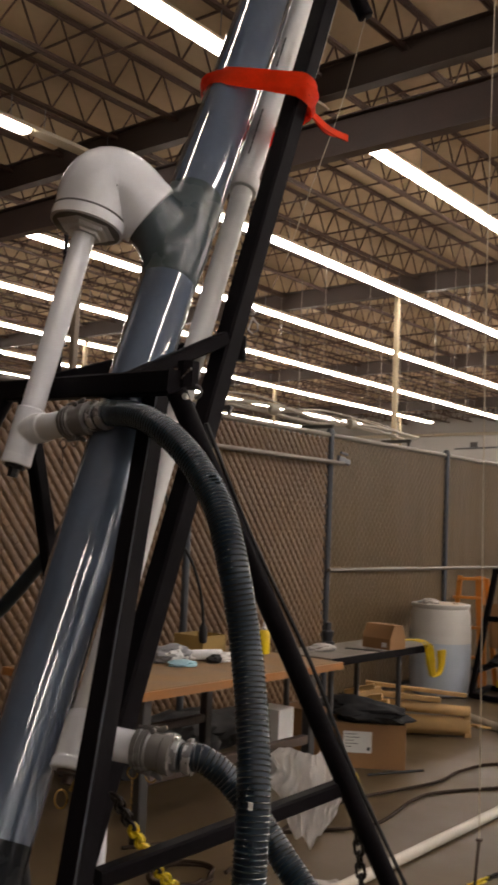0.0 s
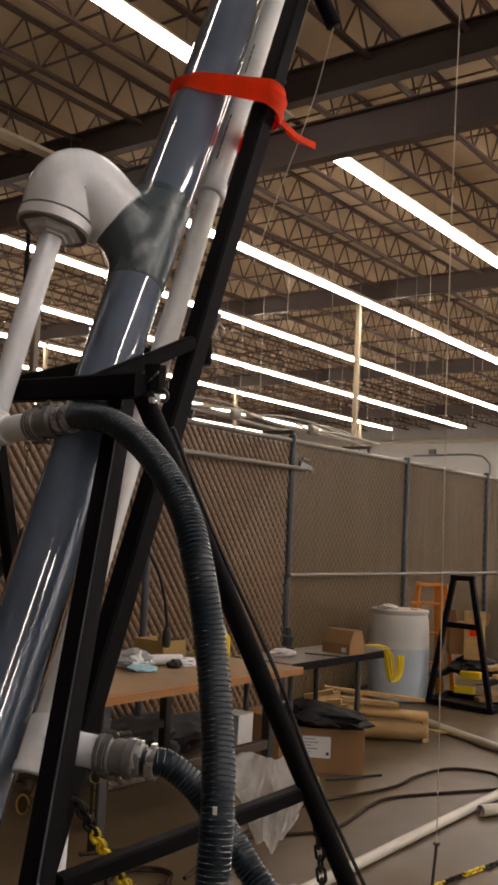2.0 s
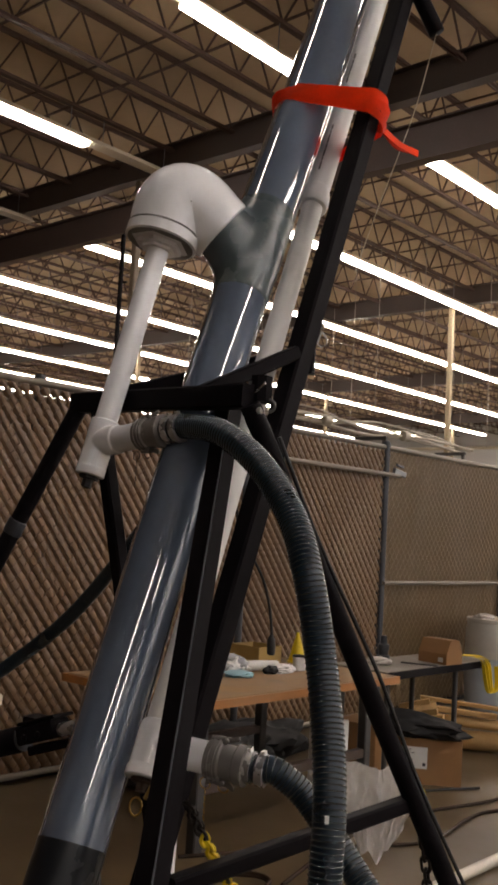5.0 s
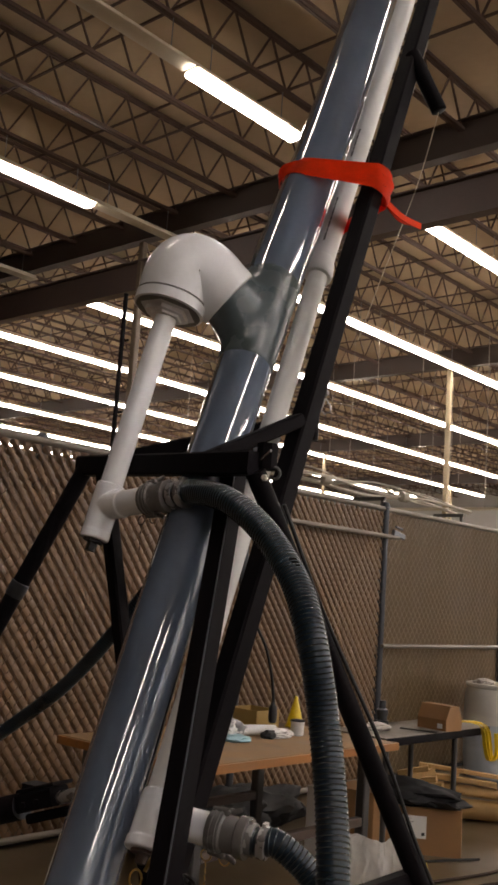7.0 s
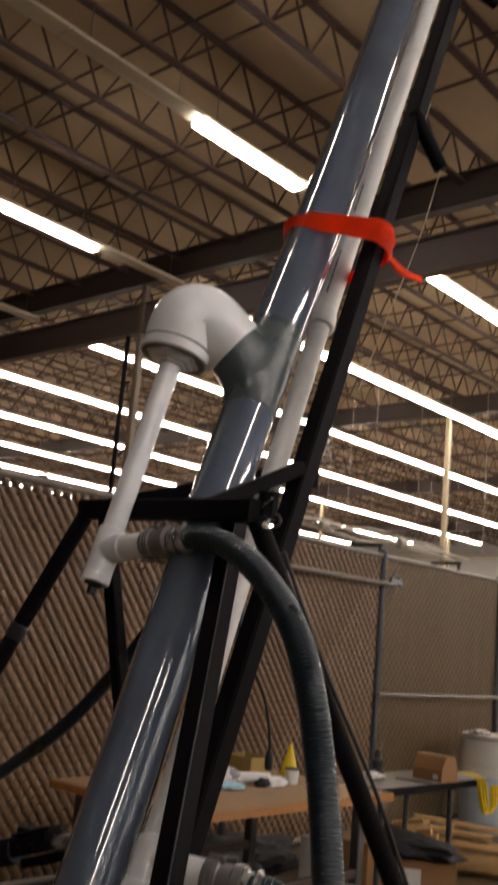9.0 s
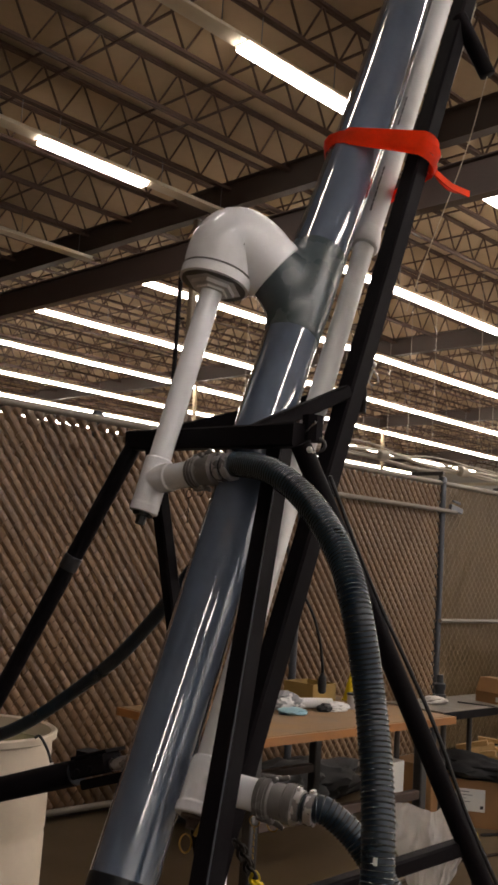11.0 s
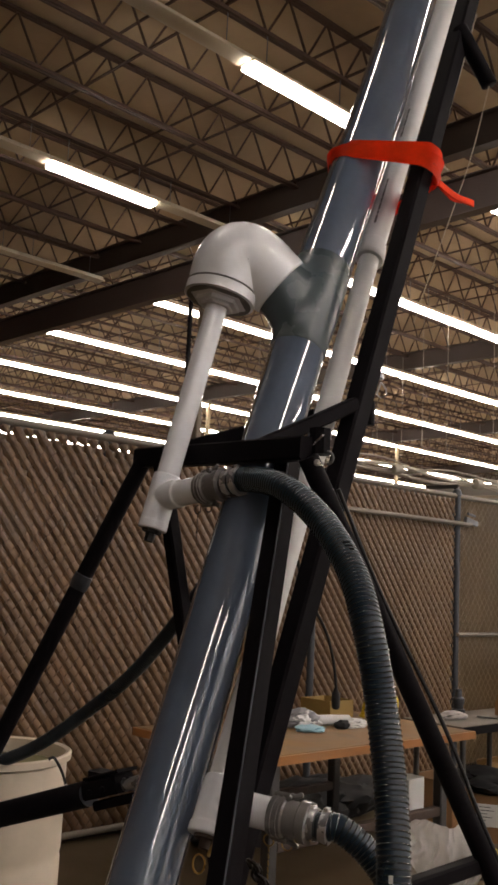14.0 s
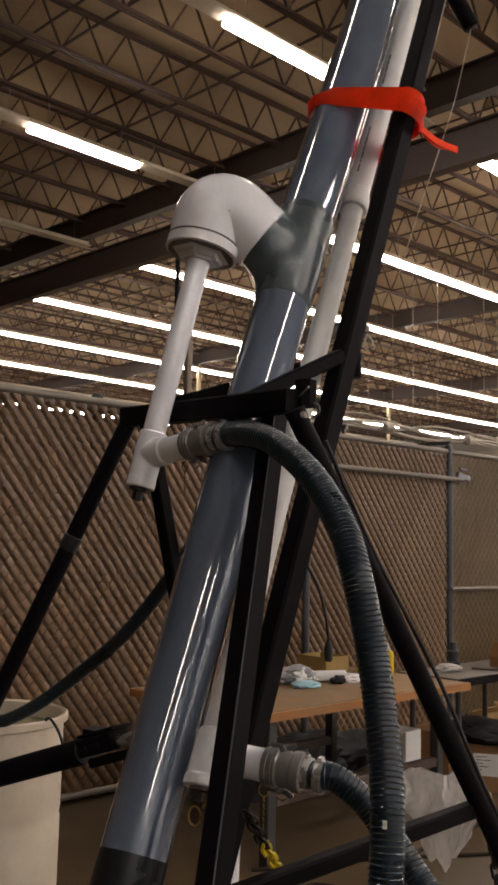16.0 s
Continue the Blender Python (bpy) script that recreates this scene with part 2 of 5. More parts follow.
def spline(pts, per=8):
    """A smooth curve through points (Catmull-Rom)."""
    pts = [Vector(p) for p in pts]
    ext = [pts[0] * 2 - pts[1]] + pts + [pts[-1] * 2 - pts[-2]]
    out = []
    for i in range(1, len(ext) - 2):
        a, b, c, d = ext[i - 1:i + 3]
        for k in range(per):
            t = k / per
            out.append(0.5 * (2 * b + (c - a) * t + (2 * a - 5 * b + 4 * c - d) * t * t + (3 * b - a - 3 * c + d) * t ** 3))
    out.append(pts[-1])
    return out


def even(pts, step):
    """Points at an even step along a polyline."""
    out, left = [pts[0].copy()], step
    for a, b in zip(pts, pts[1:]):
        l, at = (b - a).length, 0.0
        while l - at >= left:
            at += left
            out.append(a.lerp(b, at / l))
            left = step
        left -= l - at
    return out


B = bmesh.new


# ---- the hall ----
GY = [-12.6, 0.4, 13.4, 26.4, 39.4, 52.4]
BAY = 13.0
ROW_X = [-9.25 - 5.13 * k for k in range(-4, 8)]
LAMP_Z = 8.85
DECK_Z = 10.35
JOIST_TOP, JOIST_BOTTOM = 10.3, 9.45

bm = B()
block(bm, (-15, 22, -0.1), (72, 84, 0.2))
tagged(part("floor", bm, CONCRETE), "worn brown-grey polished concrete warehouse floor", "floor", kind="structure")
bm = B()
block(bm, (-15, 22, DECK_Z + 0.1), (72, 84, 0.2))
tagged(part("ceiling", bm, DECK), "dusty pale corrugated metal roof deck", "ceiling", kind="structure")
for nm, c, s in (("wall_north", (-15, 62.6, 5.1), (72, 0.3, 10.5)), ("wall_south", (-21.05, -10.0, 5.1), (58.8, 0.3, 10.5)), ("wall_south_east", (10.8, -10.0, 5.1), (4.9, 0.3, 10.5)),
                 ("wall_west", (-50.6, 26.3, 5.1), (0.3, 72.2, 10.5)), ("wall_east", (13.4, 26.3, 5.1), (0.3, 72.2, 10.5))):
    bm = B()
    block(bm, c, s)
    tagged(part(nm, bm, EAST if nm in ("wall_east", "wall_south_east") else WEST if nm in ("wall_west", "wall_south") else WHITE_WALL), "plain unseen warehouse wall, darkened to brown" if nm in ("wall_west", "wall_south") else "plain white painted warehouse wall", "wall", kind="structure")


def i_beam(bm, y, z0, z1, x0, x1, flange=0.24):
    f, w, e = flange / 2, 0.008, 0.024
    half = [(f, z0), (f, z0 + e), (w, z0 + e), (w, z1 - e), (f, z1 - e), (f, z1)]
    prof = half + [(-a, b) for a, b in half[::-1]]
    r1 = [bm.verts.new((x0, y + a, b)) for a, b in prof]
    r2 = [bm.verts.new((x1, y + a, b)) for a, b in prof]
    for k in range(12):
        bm.faces.new((r1[k], r1[(k + 1) % 12], r2[(k + 1) % 12], r2[k]))
    bm.faces.new(r1[::-1])
    bm.faces.new(r2)


for y in GY:
    for z0, z1, nm in ((9.02, 9.62, "roof_girder"), (7.9, 8.58, "tie_girder")):
        if nm == "tie_girder" and y > 14:
            continue
        bm = B()
        i_beam(bm, y, z0, z1, -50, 13.2)
        solo(nm, bm, GIRDER if nm == "roof_girder" else TIE, "dark red-brown primed steel roof girder", "girder", "roof girders", "structure")
# columns
for y in GY[2:]:
    for x in (-29.7, -15.35 if y < 14 else -15.08):
        bm = B()
        beam(bm, (x, y, 0), (x, y, 9.0), 0.15, 0.15, (0, 1, 0), 0.02)
        block(bm, (x, y, 0.012), (0.45, 0.45, 0.024))
        solo("column", bm, COLUMN if y > 14 else BROWN_COLUMN, "cream-painted square steel column on a base plate" if y > 14 else "dark brown square steel column on a base plate", "column", "hall columns", "structure")

bm = B()
beam(bm, (-15.66, 13.3, 0), (-15.66, 13.3, 7.86), 0.09, 0.09, (0, 1, 0), 0.02)
for z in (2.0, 3.6, 5.2, 6.8):
    block(bm, (-15.56, 13.34, z), (0.12, 0.05, 0.04))
solo("downpipe", bm, BLACK, "black downpipe strapped beside the steel column", "pipe", kind="structure")

# open-web joists between the girders
bm = B()
L = BAY - 0.02
for z in (JOIST_TOP - 0.03, JOIST_BOTTOM + 0.03):
    for dx in (-0.035, 0.035):
        beam(bm, (dx, 0.01, z), (dx, 0.01 + L, z), 0.05, 0.06, (0, 0, 1))
n = 30
for k in range(n):
    y0, y1 = 0.01 + L * k / n, 0.01 + L * (k + 1) / n
    a, b = (JOIST_TOP - 0.05, JOIST_BOTTOM + 0.05) if k % 2 else (JOIST_BOTTOM + 0.05, JOIST_TOP - 0.05)
    beam(bm, (0, y0, a), (0, y1, b), 0.03, 0.03)
me = None
for i in range(36):
    x = -9.25 + 1.71 * (i - 23)
    for y in GY:
        if me is None:
            ob = part("roof_joist", bm, JOIST)
            me = ob.data
        else:
            ob = new("roof_joist", me)
        ob.location = (x, y, 0)
        tagged(ob, "dark primed open-web steel roof joist", "joist", "roof joists", "structure")
# bridging rods across the joists
for y in GY:
    for f in (0.2, 0.4, 0.6, 0.8):
        yy = y + BAY * f
        if yy > 62:
            continue
        for dy, z in ((0.0, JOIST_BOTTOM + 0.07), (0.1, JOIST_TOP - 0.1)):
            bm = B()
            beam(bm, (-50, yy + dy, z), (13.2, yy + dy, z), 0.035, 0.035)
            tagged(part("bridging_rod", bm, JOIST), "steel bridging rod running across the roof joists", "bridging", "bridging rods", "structure")


# ---- strip lights ----
FL = 2.44


def strip_light(lit, lens):
    t = thing("strip_light", "lit white fluorescent strip light under the roof joists" if lit else "unlit cream fluorescent strip light housing", "light", "strip lights")
    bm = B()
    beam(bm, (0, 0.01, 0.05), (0, FL - 0.01, 0.05), 0.13, 0.1, (0, 0, 1), 0.015)
    beam(bm, (0, 0.02, -0.01), (0, FL - 0.02, -0.01), 0.3, 0.03, (0, 0, 1), 0.008)
    part("housing", bm, FIXTURE, t)
    if lit:
        bm = B()
        beam(bm, (0, 0.03, -0.07), (0, FL - 0.03, -0.07), 0.26, 0.09, (0, 0, 1), 0.03)
        part("lamp_lens", bm, lens, t)
    for yy in (0.4, FL - 0.4):
        bm = B()
        beam(bm, (0, yy, 0.1), (0, yy, JOIST_BOTTOM - LAMP_Z + 0.02), 0.012, 0.012)
        part("hanger", bm, GALV, t)
    return t


made = {}
for x in ROW_X:
    for k in range(-10, 20):
        y = (8.68 if k < 2 or x > -5 else 15.1 - 2 * FL) + k * FL
        if y > 56 or k < -7:
            continue
        if x > -5:
            lit = k != -5 if x > 5 else k >= 2 or k == 0 if x > 0 else k >= 2 or k in (-4, -1)
        else:
            lit = k >= 2 or (k == 0 and x > -16)
            if k < 2 and (x < -22 or k < -3):
                continue
        m = pose(x, y, LAMP_Z + (0.05 if k < 2 else 0.0))
        kind = (lit, x > 5)
        if kind in made:
            copy_thing(made[kind], m)
        else:
            made[kind] = strip_light(lit, COOL_KEY_LAMP if x > 5 else LAMP)
            made[kind].matrix_basis = m

# ---- the pipe rig ----
AX = V(-0.109, 0.41, 0.906).normalized()
A0 = V(-1.409, 1.374, 1.207)


def on_axis(s):
    return A0 + AX * s


R6 = 0.084


def lean(s):
    """The upper pipe sits a little askew in its tee."""
    knots = ((0.0, -0.02), (1.28, -0.013), (1.735, 0.005), (2.1, 0.017), (3.0, 0.03), (6.5, 0.05))
    for (a, x), (b, y) in zip(knots, knots[1:]):
        if a <= s <= b:
            return on_axis(s) + V(0.77, 0.64, 0) * (x + (y - x) * (s - a) / (b - a))


def low(s):
    """The axis of the lower pipe."""
    return on_axis(s) - V(0.77, 0.64, 0) * (0.0135 - 0.005 * max(0, 0.8 - s))


R_LOW, R_UP = 0.0738, 0.0815


rig = thing("pipe_assembly", "glossy grey PVC riser pipe with white PVC side piping", "pipe", at=on_axis(-1.25))
bm = B()
sweep(bm, [low(s) for s in (-1.25, -0.345)], R_LOW * 0.955 + 0.0008, 40)
part("lower_sleeve", bm, DARK_PVC, rig, "dark grey pipe sleeve", True)
bm = B()
sweep(bm, [low(s) for s in (-0.36, 0.2, 0.8, 1.12)], [R_LOW * 0.955, R_LOW * 0.977, R_LOW, R_LOW], 40)
part("main_pipe", bm, GREY_PVC, rig, "glossy dark grey PVC pipe", True)
bm = B()
sweep(bm, spline([lean(s) for s in (1.28, 1.5, 1.735, 2.1, 2.5, 3.0, 4.5, 6.0)], 4), R_UP, 40)
part("upper_pipe", bm, GREY_PVC, rig, "glossy dark grey PVC pipe", True)
EL = V(-1.679, 1.681, 2.461)
J = on_axis(1.18)
sj = 1.2
BR = (EL - J).normalized()
dn = V(-0.044, -0.148, -0.634).normalized()
bm = B()
tb = [low(sj - 0.155), low(sj - 0.151), low(sj - 0.09), low(sj - 0.02).lerp(lean(sj - 0.02), 0.4), lean(sj + 0.06), lean(sj + 0.166), lean(sj + 0.17)]
sweep(bm, tb, [R_LOW + 0.001, R_LOW + 0.0045, R_LOW + 0.006, R6, R_UP + 0.002, R_UP + 0.003, R_UP], 40)
# branch neck, flared along the run of the pipe
fs = AX.cross(BR).normalized()
fa = BR.cross(fs).normalized()
neck = []
for h, r, fl in ((0.02, 0.068, 0.08), (0.045, 0.071, 0.055), (0.065, 0.075, 0.034), (0.085, 0.079, 0.02), (0.105, 0.083, 0.008), (0.13, 0.086, 0.001), (0.16, R6, 0.0)):
    ring = []
    for k in range(40):
        a = 2 * math.pi * k / 40
        rr = r + fl * math.cos(a) ** 2
        ring.append(bm.verts.new(J + BR * h + (fa * math.cos(a) + fs * math.sin(a)) * rr))
    neck.append(ring)
for a, b in zip(neck, neck[1:]):
    for k in range(40):
        bm.faces.new((a[k], a[(k + 1) % 40], b[(k + 1) % 40], b[k]))
bm.faces.new(neck[0][::-1])
bm.faces.new(neck[-1])
blend(part("tee_fitting", bm, TEE_PVC, rig, "grey-green PVC tee", True), 0.006, 40)
# white elbow: from the branch, round, and down
bm = B()
R = 0.132
ea, eb = EL - BR * R, EL + dn * R
arc = [EL - BR * 0.174, EL - BR * 0.171, EL - BR * 0.164, ea]
for k in range(1, 16):
    w = k / 16
    arc.append(ea * (1 - w) ** 2 + (EL + (EL - (ea + eb) / 2) * 0.28) * 2 * w * (1 - w) + eb * w * w)
arc += [eb, EL + dn * 0.167]
sweep(bm, arc, [0.086, 0.092, 0.094, 0.095] + [0.095 + 0.007 * math.sin(math.pi * k / 16) for k in range(1, 16)] + [0.094, 0.093], 40)
lathe(bm, EL + dn * 0.137, dn, [(0, 0.09), (0.003, 0.098), (0.03, 0.098), (0.033, 0.088)], 40)
elbow = part("elbow_fitting", bm, PVC, rig, "white PVC elbow", True)
# dark ring in place of the shaded, dirty groove above the rim
bm = B()
lathe(bm, EL + dn * 0.1325, dn, [(0, 0.09), (0.0005, 0.0968), (0.004, 0.0968), (0.0045, 0.09)], 40)
part("joint_line", bm, INK_AND_SHADE, elbow, "dark ring for groove shade and dirt above the rim", True)
bm = B()
lathe(bm, EL + dn * 0.16, dn, [(0, 0.08), (0.012, 0.08), (0.013, 0.062), (0.024, 0.062), (0.025, 0.045), (0.032, 0.044)], 6)
part("reducer_bushing", bm, PVC, rig)
# dark ring painted as the shade in the socket recess
bm = B()
lathe(bm, EL + dn * 0.168, dn, [(0, 0.07), (0.0005, 0.0905), (0.0035, 0.0905), (0.004, 0.07)], 40)
part("socket_shade", bm, INK_AND_SHADE, elbow, "dark ring painted as shade inside the socket rim", True)
R2 = 0.0302
bm = B()
ST = 0.74
sweep(bm, [EL + dn * 0.16, EL + dn * ST], R2, 24)
part("drop_pipe", bm, PVC, rig, "white PVC pipe", True)
TC = EL + dn * 0.735
CD = (V(-1.423, 1.526, 1.78) - TC)
CD.normalize()
bm = B()
lathe(bm, TC - dn * 0.06, dn, [(0, 0.03), (0.002, 0.037), (0.1, 0.037), (0.125, 0.037), (0.127, 0.036)], 28)
lathe(bm, TC + CD * 0.01, CD, [(0, 0.036), (0.06, 0.037), (0.062, 0.033), (0.1, 0.033)], 28)
lathe(bm, TC + dn * 0.066, dn, [(0, 0.034), (0.001, 0.038), (0.022, 0.038), (0.023, 0.034)], 28)
blend(part("small_tee", bm, PVC, rig, "white PVC tee", True), 0.0022, 5)
bm = B()
lathe(bm, TC + dn * 0.085, dn, [(0, 0.026), (0.012, 0.026), (0.013, 0.014), (0.035, 0.013)], 6)
part("drain_plug", bm, RUBBER, rig, "black square-head plug")
# parallel white pipe behind
W1, W2 = V(-1.543, 2.111, 2.528), V(-1.29, 1.352, 1.091)
WD = (W1 - W2).normalized()
bm = B()
sweep(bm, [W2 - WD * 0.06, W1], R2, 24)
part("return_pipe", bm, AGED_PVC, rig, "white PVC pipe", True)
WU = (W1 + WD * 1.3 + V(0.012, 0.01, 0) - W1).normalized()
bm = B()
sweep(bm, [W1, W1 + WU * 3.5], 0.036, 24)
part("return_pipe_upper", bm, AGED_PVC, rig, "white PVC pipe", True)
away = V(-0.25, -0.15, 1.6) - (W1 + WU * 0.2)
away = (away - WU * away.dot(WU)).normalized()
side = WU.cross(away)
away = (away - side * 0.25).normalized()
at = 0.1
for k, length in enumerate((0.035, 0.012, 0.028, 0.018, 0.04, 0.012, 0.02, 0.2, 0.03, 0.014, 0.034, 0.02, 0.026)):
    if length < 0.1:
        bm = B()
        beam(bm, W1 + WU * at + away * 0.0364, W1 + WU * (at + length) + away * 0.0364, 0.006, 0.0008, away)
        part("printed_mark", bm, INK_AND_SHADE, rig)
    at += length + 0.007
bm = B()
lathe(bm, W1 - WD * 0.03, WD, [(0, R2), (0.002, 0.04), (0.006, 0.043), (0.02, 0.044), (0.05, 0.042), (0.08, 0.036)], 28)
part("coupling", bm, AGED_PVC, rig, "white PVC coupling", True)


def camlock(p, d, parent):
    """White nipple, grey cam coupling, hose tail."""
    d = d.normalized()
    bm = B()
    lathe(bm, p, d, [(0, 0.033), (0.055, 0.033)], 28)
    part("nipple", bm, PVC, parent, "white PVC nipple", True)
    bm = B()
    lathe(bm, p + d * 0.05, d, [(0, 0.03), (0.001, 0.039), (0.03, 0.04), (0.034, 0.036), (0.06, 0.036), (0.064, 0.041), (0.082, 0.041), (0.084, 0.03)], 28)
    s, u, _ = frame_of(d)
    cl = part("cam_coupling", bm, NYLON, parent, "grey nylon cam coupling", True)
    for k in (-1, 1):
        bm = B()
        sweep(bm, spline([p + d * 0.052 + u * 0.041 * k, p + d * 0.07 + u * 0.043 * k, p + d * 0.095 + u * 0.044 * k, p + d * 0.112 + u * 0.051 * k], 4), [0.004] * 12 + [0.003], 10, True, 1.4)
        lathe(bm, p + d * 0.086 + u * 0.041 * k - s * 0.014, s, [(0, 0.003), (0.001, 0.006), (0.027, 0.006), (0.028, 0.003)], 12)
        part("cam_lever", bm, NYLON, cl, "", True)
    for h in (0.008, 0.02):
        bm = B()
        lathe(bm, p + d * (0.05 + h), d, [(0, 0.038), (0.0008, 0.0415), (0.004, 0.0415), (0.0048, 0.038)], 28)
        part("coupling_ring", bm, NYLON, cl, "", True)
    return p + d * 0.13


t = thing("tripod_stand", "black painted steel tripod stand holding the riser pipe", "stand", at=(-1.3, 1.7, 0))
V1, V2, V3 = V(-1.973, 1.642, 1.878), V(-1.248, 1.544, 1.846), V(-1.372, 1.85, 2.01)
for p, q, w, h in ((V1 - (V2 - V1) * 0.03, V2, 0.05, 0.055), (V(-1.42, 1.55, 1.86), V3, 0.036, 0.036), (V1, V(-1.536, 2.03, 2.047), 0.04, 0.04)):
    bm = B()
    beam(bm, p, q, w, h, (0, 0, 1), 0.005)
    part("yoke_bar", bm, BLACK, t)


def down(p, q, z=0.02):
    return p + (q - p) * ((z - p.z) / (q.z - p.z))


MT, ML = V(-1.406, 2.35, 3.293), V(-1.364, 1.543, 1.103)
bm = B()
beam(bm, down(MT, ML), MT + (MT - ML) * 1.3, 0.056, 0.056, AX.cross(V(1, 0, 0)), 0.006)
part("mast", bm, BLACK, t)
LL0, LL1 = V1, V(-2.257, 1.445, 1.133)
LR0, LR1 = V2 + V(0, 0, -0.02), V(-1.05, 2.07, 0.82)
for p, q in ((LL0, LL1), (LR0, LR1)):
    e = down(p, q)
    bm = B()
    sweep(bm, [p, e], 0.024, 16)
    leg = part("leg", bm, BLACK, t, "", True)
    bm = B()
    lathe(bm, e, (0, 0, 1), [(-0.02, 0.05), (0.0, 0.05), (0.02, 0.03)], 16)
    part("rubber_foot", bm, RUBBER, leg)
T1, T2 = V(-1.392, 1.631, 1.843), V(-1.161, 1.274, 1.073)
bm = B()
beam(bm, T1, down(T1, T2), 0.05, 0.05, AX.cross(V(1, 0, 0)), 0.005)
fst = part("front_strut", bm, BLACK, t)
sd = (T2 - T1).normalized()
su = AX.cross(V(1, 0, 0))
su = (su - sd * su.dot(sd)).normalized()
# thin pale strip imitating the highlight along the strut's corner
corner = sd.cross(su) * 0.0238 - su * 0.0238
bm = B()
sweep(bm, [T1 + corner + sd * 0.02, T1.lerp(T2, 0.5) + corner, T2 + corner, down(T1, T2, 0.1) + corner], 0.0016, 8)
part("edge_highlight", bm, POST, fst, "pale strip painted as the edge highlight", True)
S1, S2 = V(-1.88, 1.63, 1.86), V(-1.827, 1.692, 1.449)
bm = B()
beam(bm, S1, down(S1, S2, 0.4), 0.04, 0.04, None, 0.005)
part("rear_strut", bm, BLACK, t)
for p, q in ((V(-1.184, 1.319, 0.845), V(-1.084, 2.027, 0.911)),):
    bm = B()
    beam(bm, p, q, 0.036, 0.036, (0, 0, 1), 0.005)
    part("brace", bm, BLACK, t)
bm = B()
bp, bq = V(-2.16, 1.24, 0.88), V(-1.5, 1.345, 1.1)
bd = bq - bp
sweep(bm, [bp - bd * 0.3, bp + bd * 0.71, bp + bd * 0.718], [0.03, 0.03, 0.026], 16)
part("brace", bm, BLACK, t, "", True)
bm = B()
lathe(bm, bp + bd * 0.718, bd, [(0, 0.02), (0.001, 0.029), (0.005, 0.029), (0.006, 0.02)], 20)
part("brace_ring", bm, POST, t, "worn bare steel rim of the brace", True)
bm = B()
sweep(bm, [bp + bd * 0.7, bq], 0.014, 16)
part("brace_tube", bm, CLAMP, t, "dull bare steel tube sliding in the brace", True)
bu = V(0, 0, 1) - bd.normalized() * bd.normalized().z
bm = B()
beam(bm, bp + bd * 0.75 - bu * 0.032, bq - bu * 0.032, 0.026, 0.022, bu, 0.004)
part("brace_bar", bm, BLACK, t, "black bar under the sliding tube")
bm = B()
beam(bm, bp + bd * 0.735 + bu * 0.006, bp + bd * 0.89 + bu * 0.006, 0.06, 0.042, bu, 0.005)
cb = part("brace_clamp", bm, BLACK, t, "black clamp block")
bm = B()
beam(bm, bp + bd * 0.75 + bu * 0.033, bp + bd * 0.91 + bu * 0.033, 0.066, 0.008, bu, 0.002)
part("clamp_plate", bm, BLACK, cb)
for k in (0.77, 0.83):
    bm = B()
    lathe(bm, bp + bd * k - bd.cross(bu).normalized() * -0.028, bd.cross(bu), [(0, 0.008), (0.006, 0.008), (0.007, 0.005)], 6)
    part("clamp_bolt", bm, BLACK, cb)


# ---- hoses ----
def hose(label, pts, r, pitch=0.0096, rib=0.0027, half=0.0024):
    pts = even(spline(pts, 12), 0.012)
    h = thing("suction_hose", label, "hose", "green hoses", at=pts[-1])
    bm = B()
    sweep(bm, pts, r * 0.93, 24)
    part("hose_wall", bm, HOSE, h, "", True)
    ring = even(pts, 0.0016)
    bm = B()
    s = None
    path = []
    total = len(ring)
    for i in range(1, total - 1):
        d = (ring[i + 1] - ring[i - 1]).normalized()
        if s is None:
            s, u, d = frame_of(d)
        s = (s - d * s.dot(d)).normalized()
        u = s.cross(d)
        if i % max(1, round(pitch / 0.0016)) == 0:
            path.append((ring[i].copy(), s.copy(), u.copy(), d.copy()))
    n, m = 22, 7
    for c, s, u, d in path:
        g = []
        for k in range(n):
            o = s * math.cos(2 * math.pi * k / n) + u * math.sin(2 * math.pi * k / n)
            g.append([bm.verts.new(c + o * (r * 0.93 - 0.001 + rib * math.sin(math.pi * j / (m - 1))) + d * (half * (2 * j / (m - 1) - 1))) for j in range(m)])
        for k in range(n):
            a, b = g[k], g[(k + 1) % n]
            for j in range(m - 1):
                bm.faces.new((a[j], b[j], b[j + 1], a[j + 1]))
    part("hose_ribs", bm, RIB, h, "raised grey-green ribs of the hose", True)
    return h


def clamp(p, d, r, parent):
    bm = B()
    lathe(bm, p, d, [(0, r - 0.002), (0.0005, r + 0.003), (0.016, r + 0.003), (0.0165, r - 0.002)], 28)
    c = part("hose_clamp", bm, CLAMP, parent, "dull steel worm-drive hose clamp", True)
    s, u, _ = frame_of(Vector(d))
    bm = B()
    beam(bm, p + Vector(d).normalized() * 0.0065 - s * 0.009 + u * (r + 0.005), p + Vector(d).normalized() * 0.0065 + s * 0.01 + u * (r + 0.005), 0.008, 0.007, u)
    part("clamp_screw", bm, BARE, c)


h0 = camlock(TC + CD * 0.1, CD, rig)
h0 = h0 + CD * 0.005
up_pts = [h0, h0 + CD * 0.03, h0 + CD * 0.08, V(-1.277, 1.491, 1.755), V(-1.15, 1.472, 1.686), V(-1.021, 1.432, 1.577), V(-0.94, 1.39, 1.467), V(-0.904, 1.392, 1.326), V(-0.859, 1.367, 1.187), V(-0.821, 1.330, 1.058), V(-0.808, 1.307, 0.899), V(-0.79, 1.28, 0.6), V(-0.76, 1.22, 0.3), V(-0.8, 1.3, 0.04)]
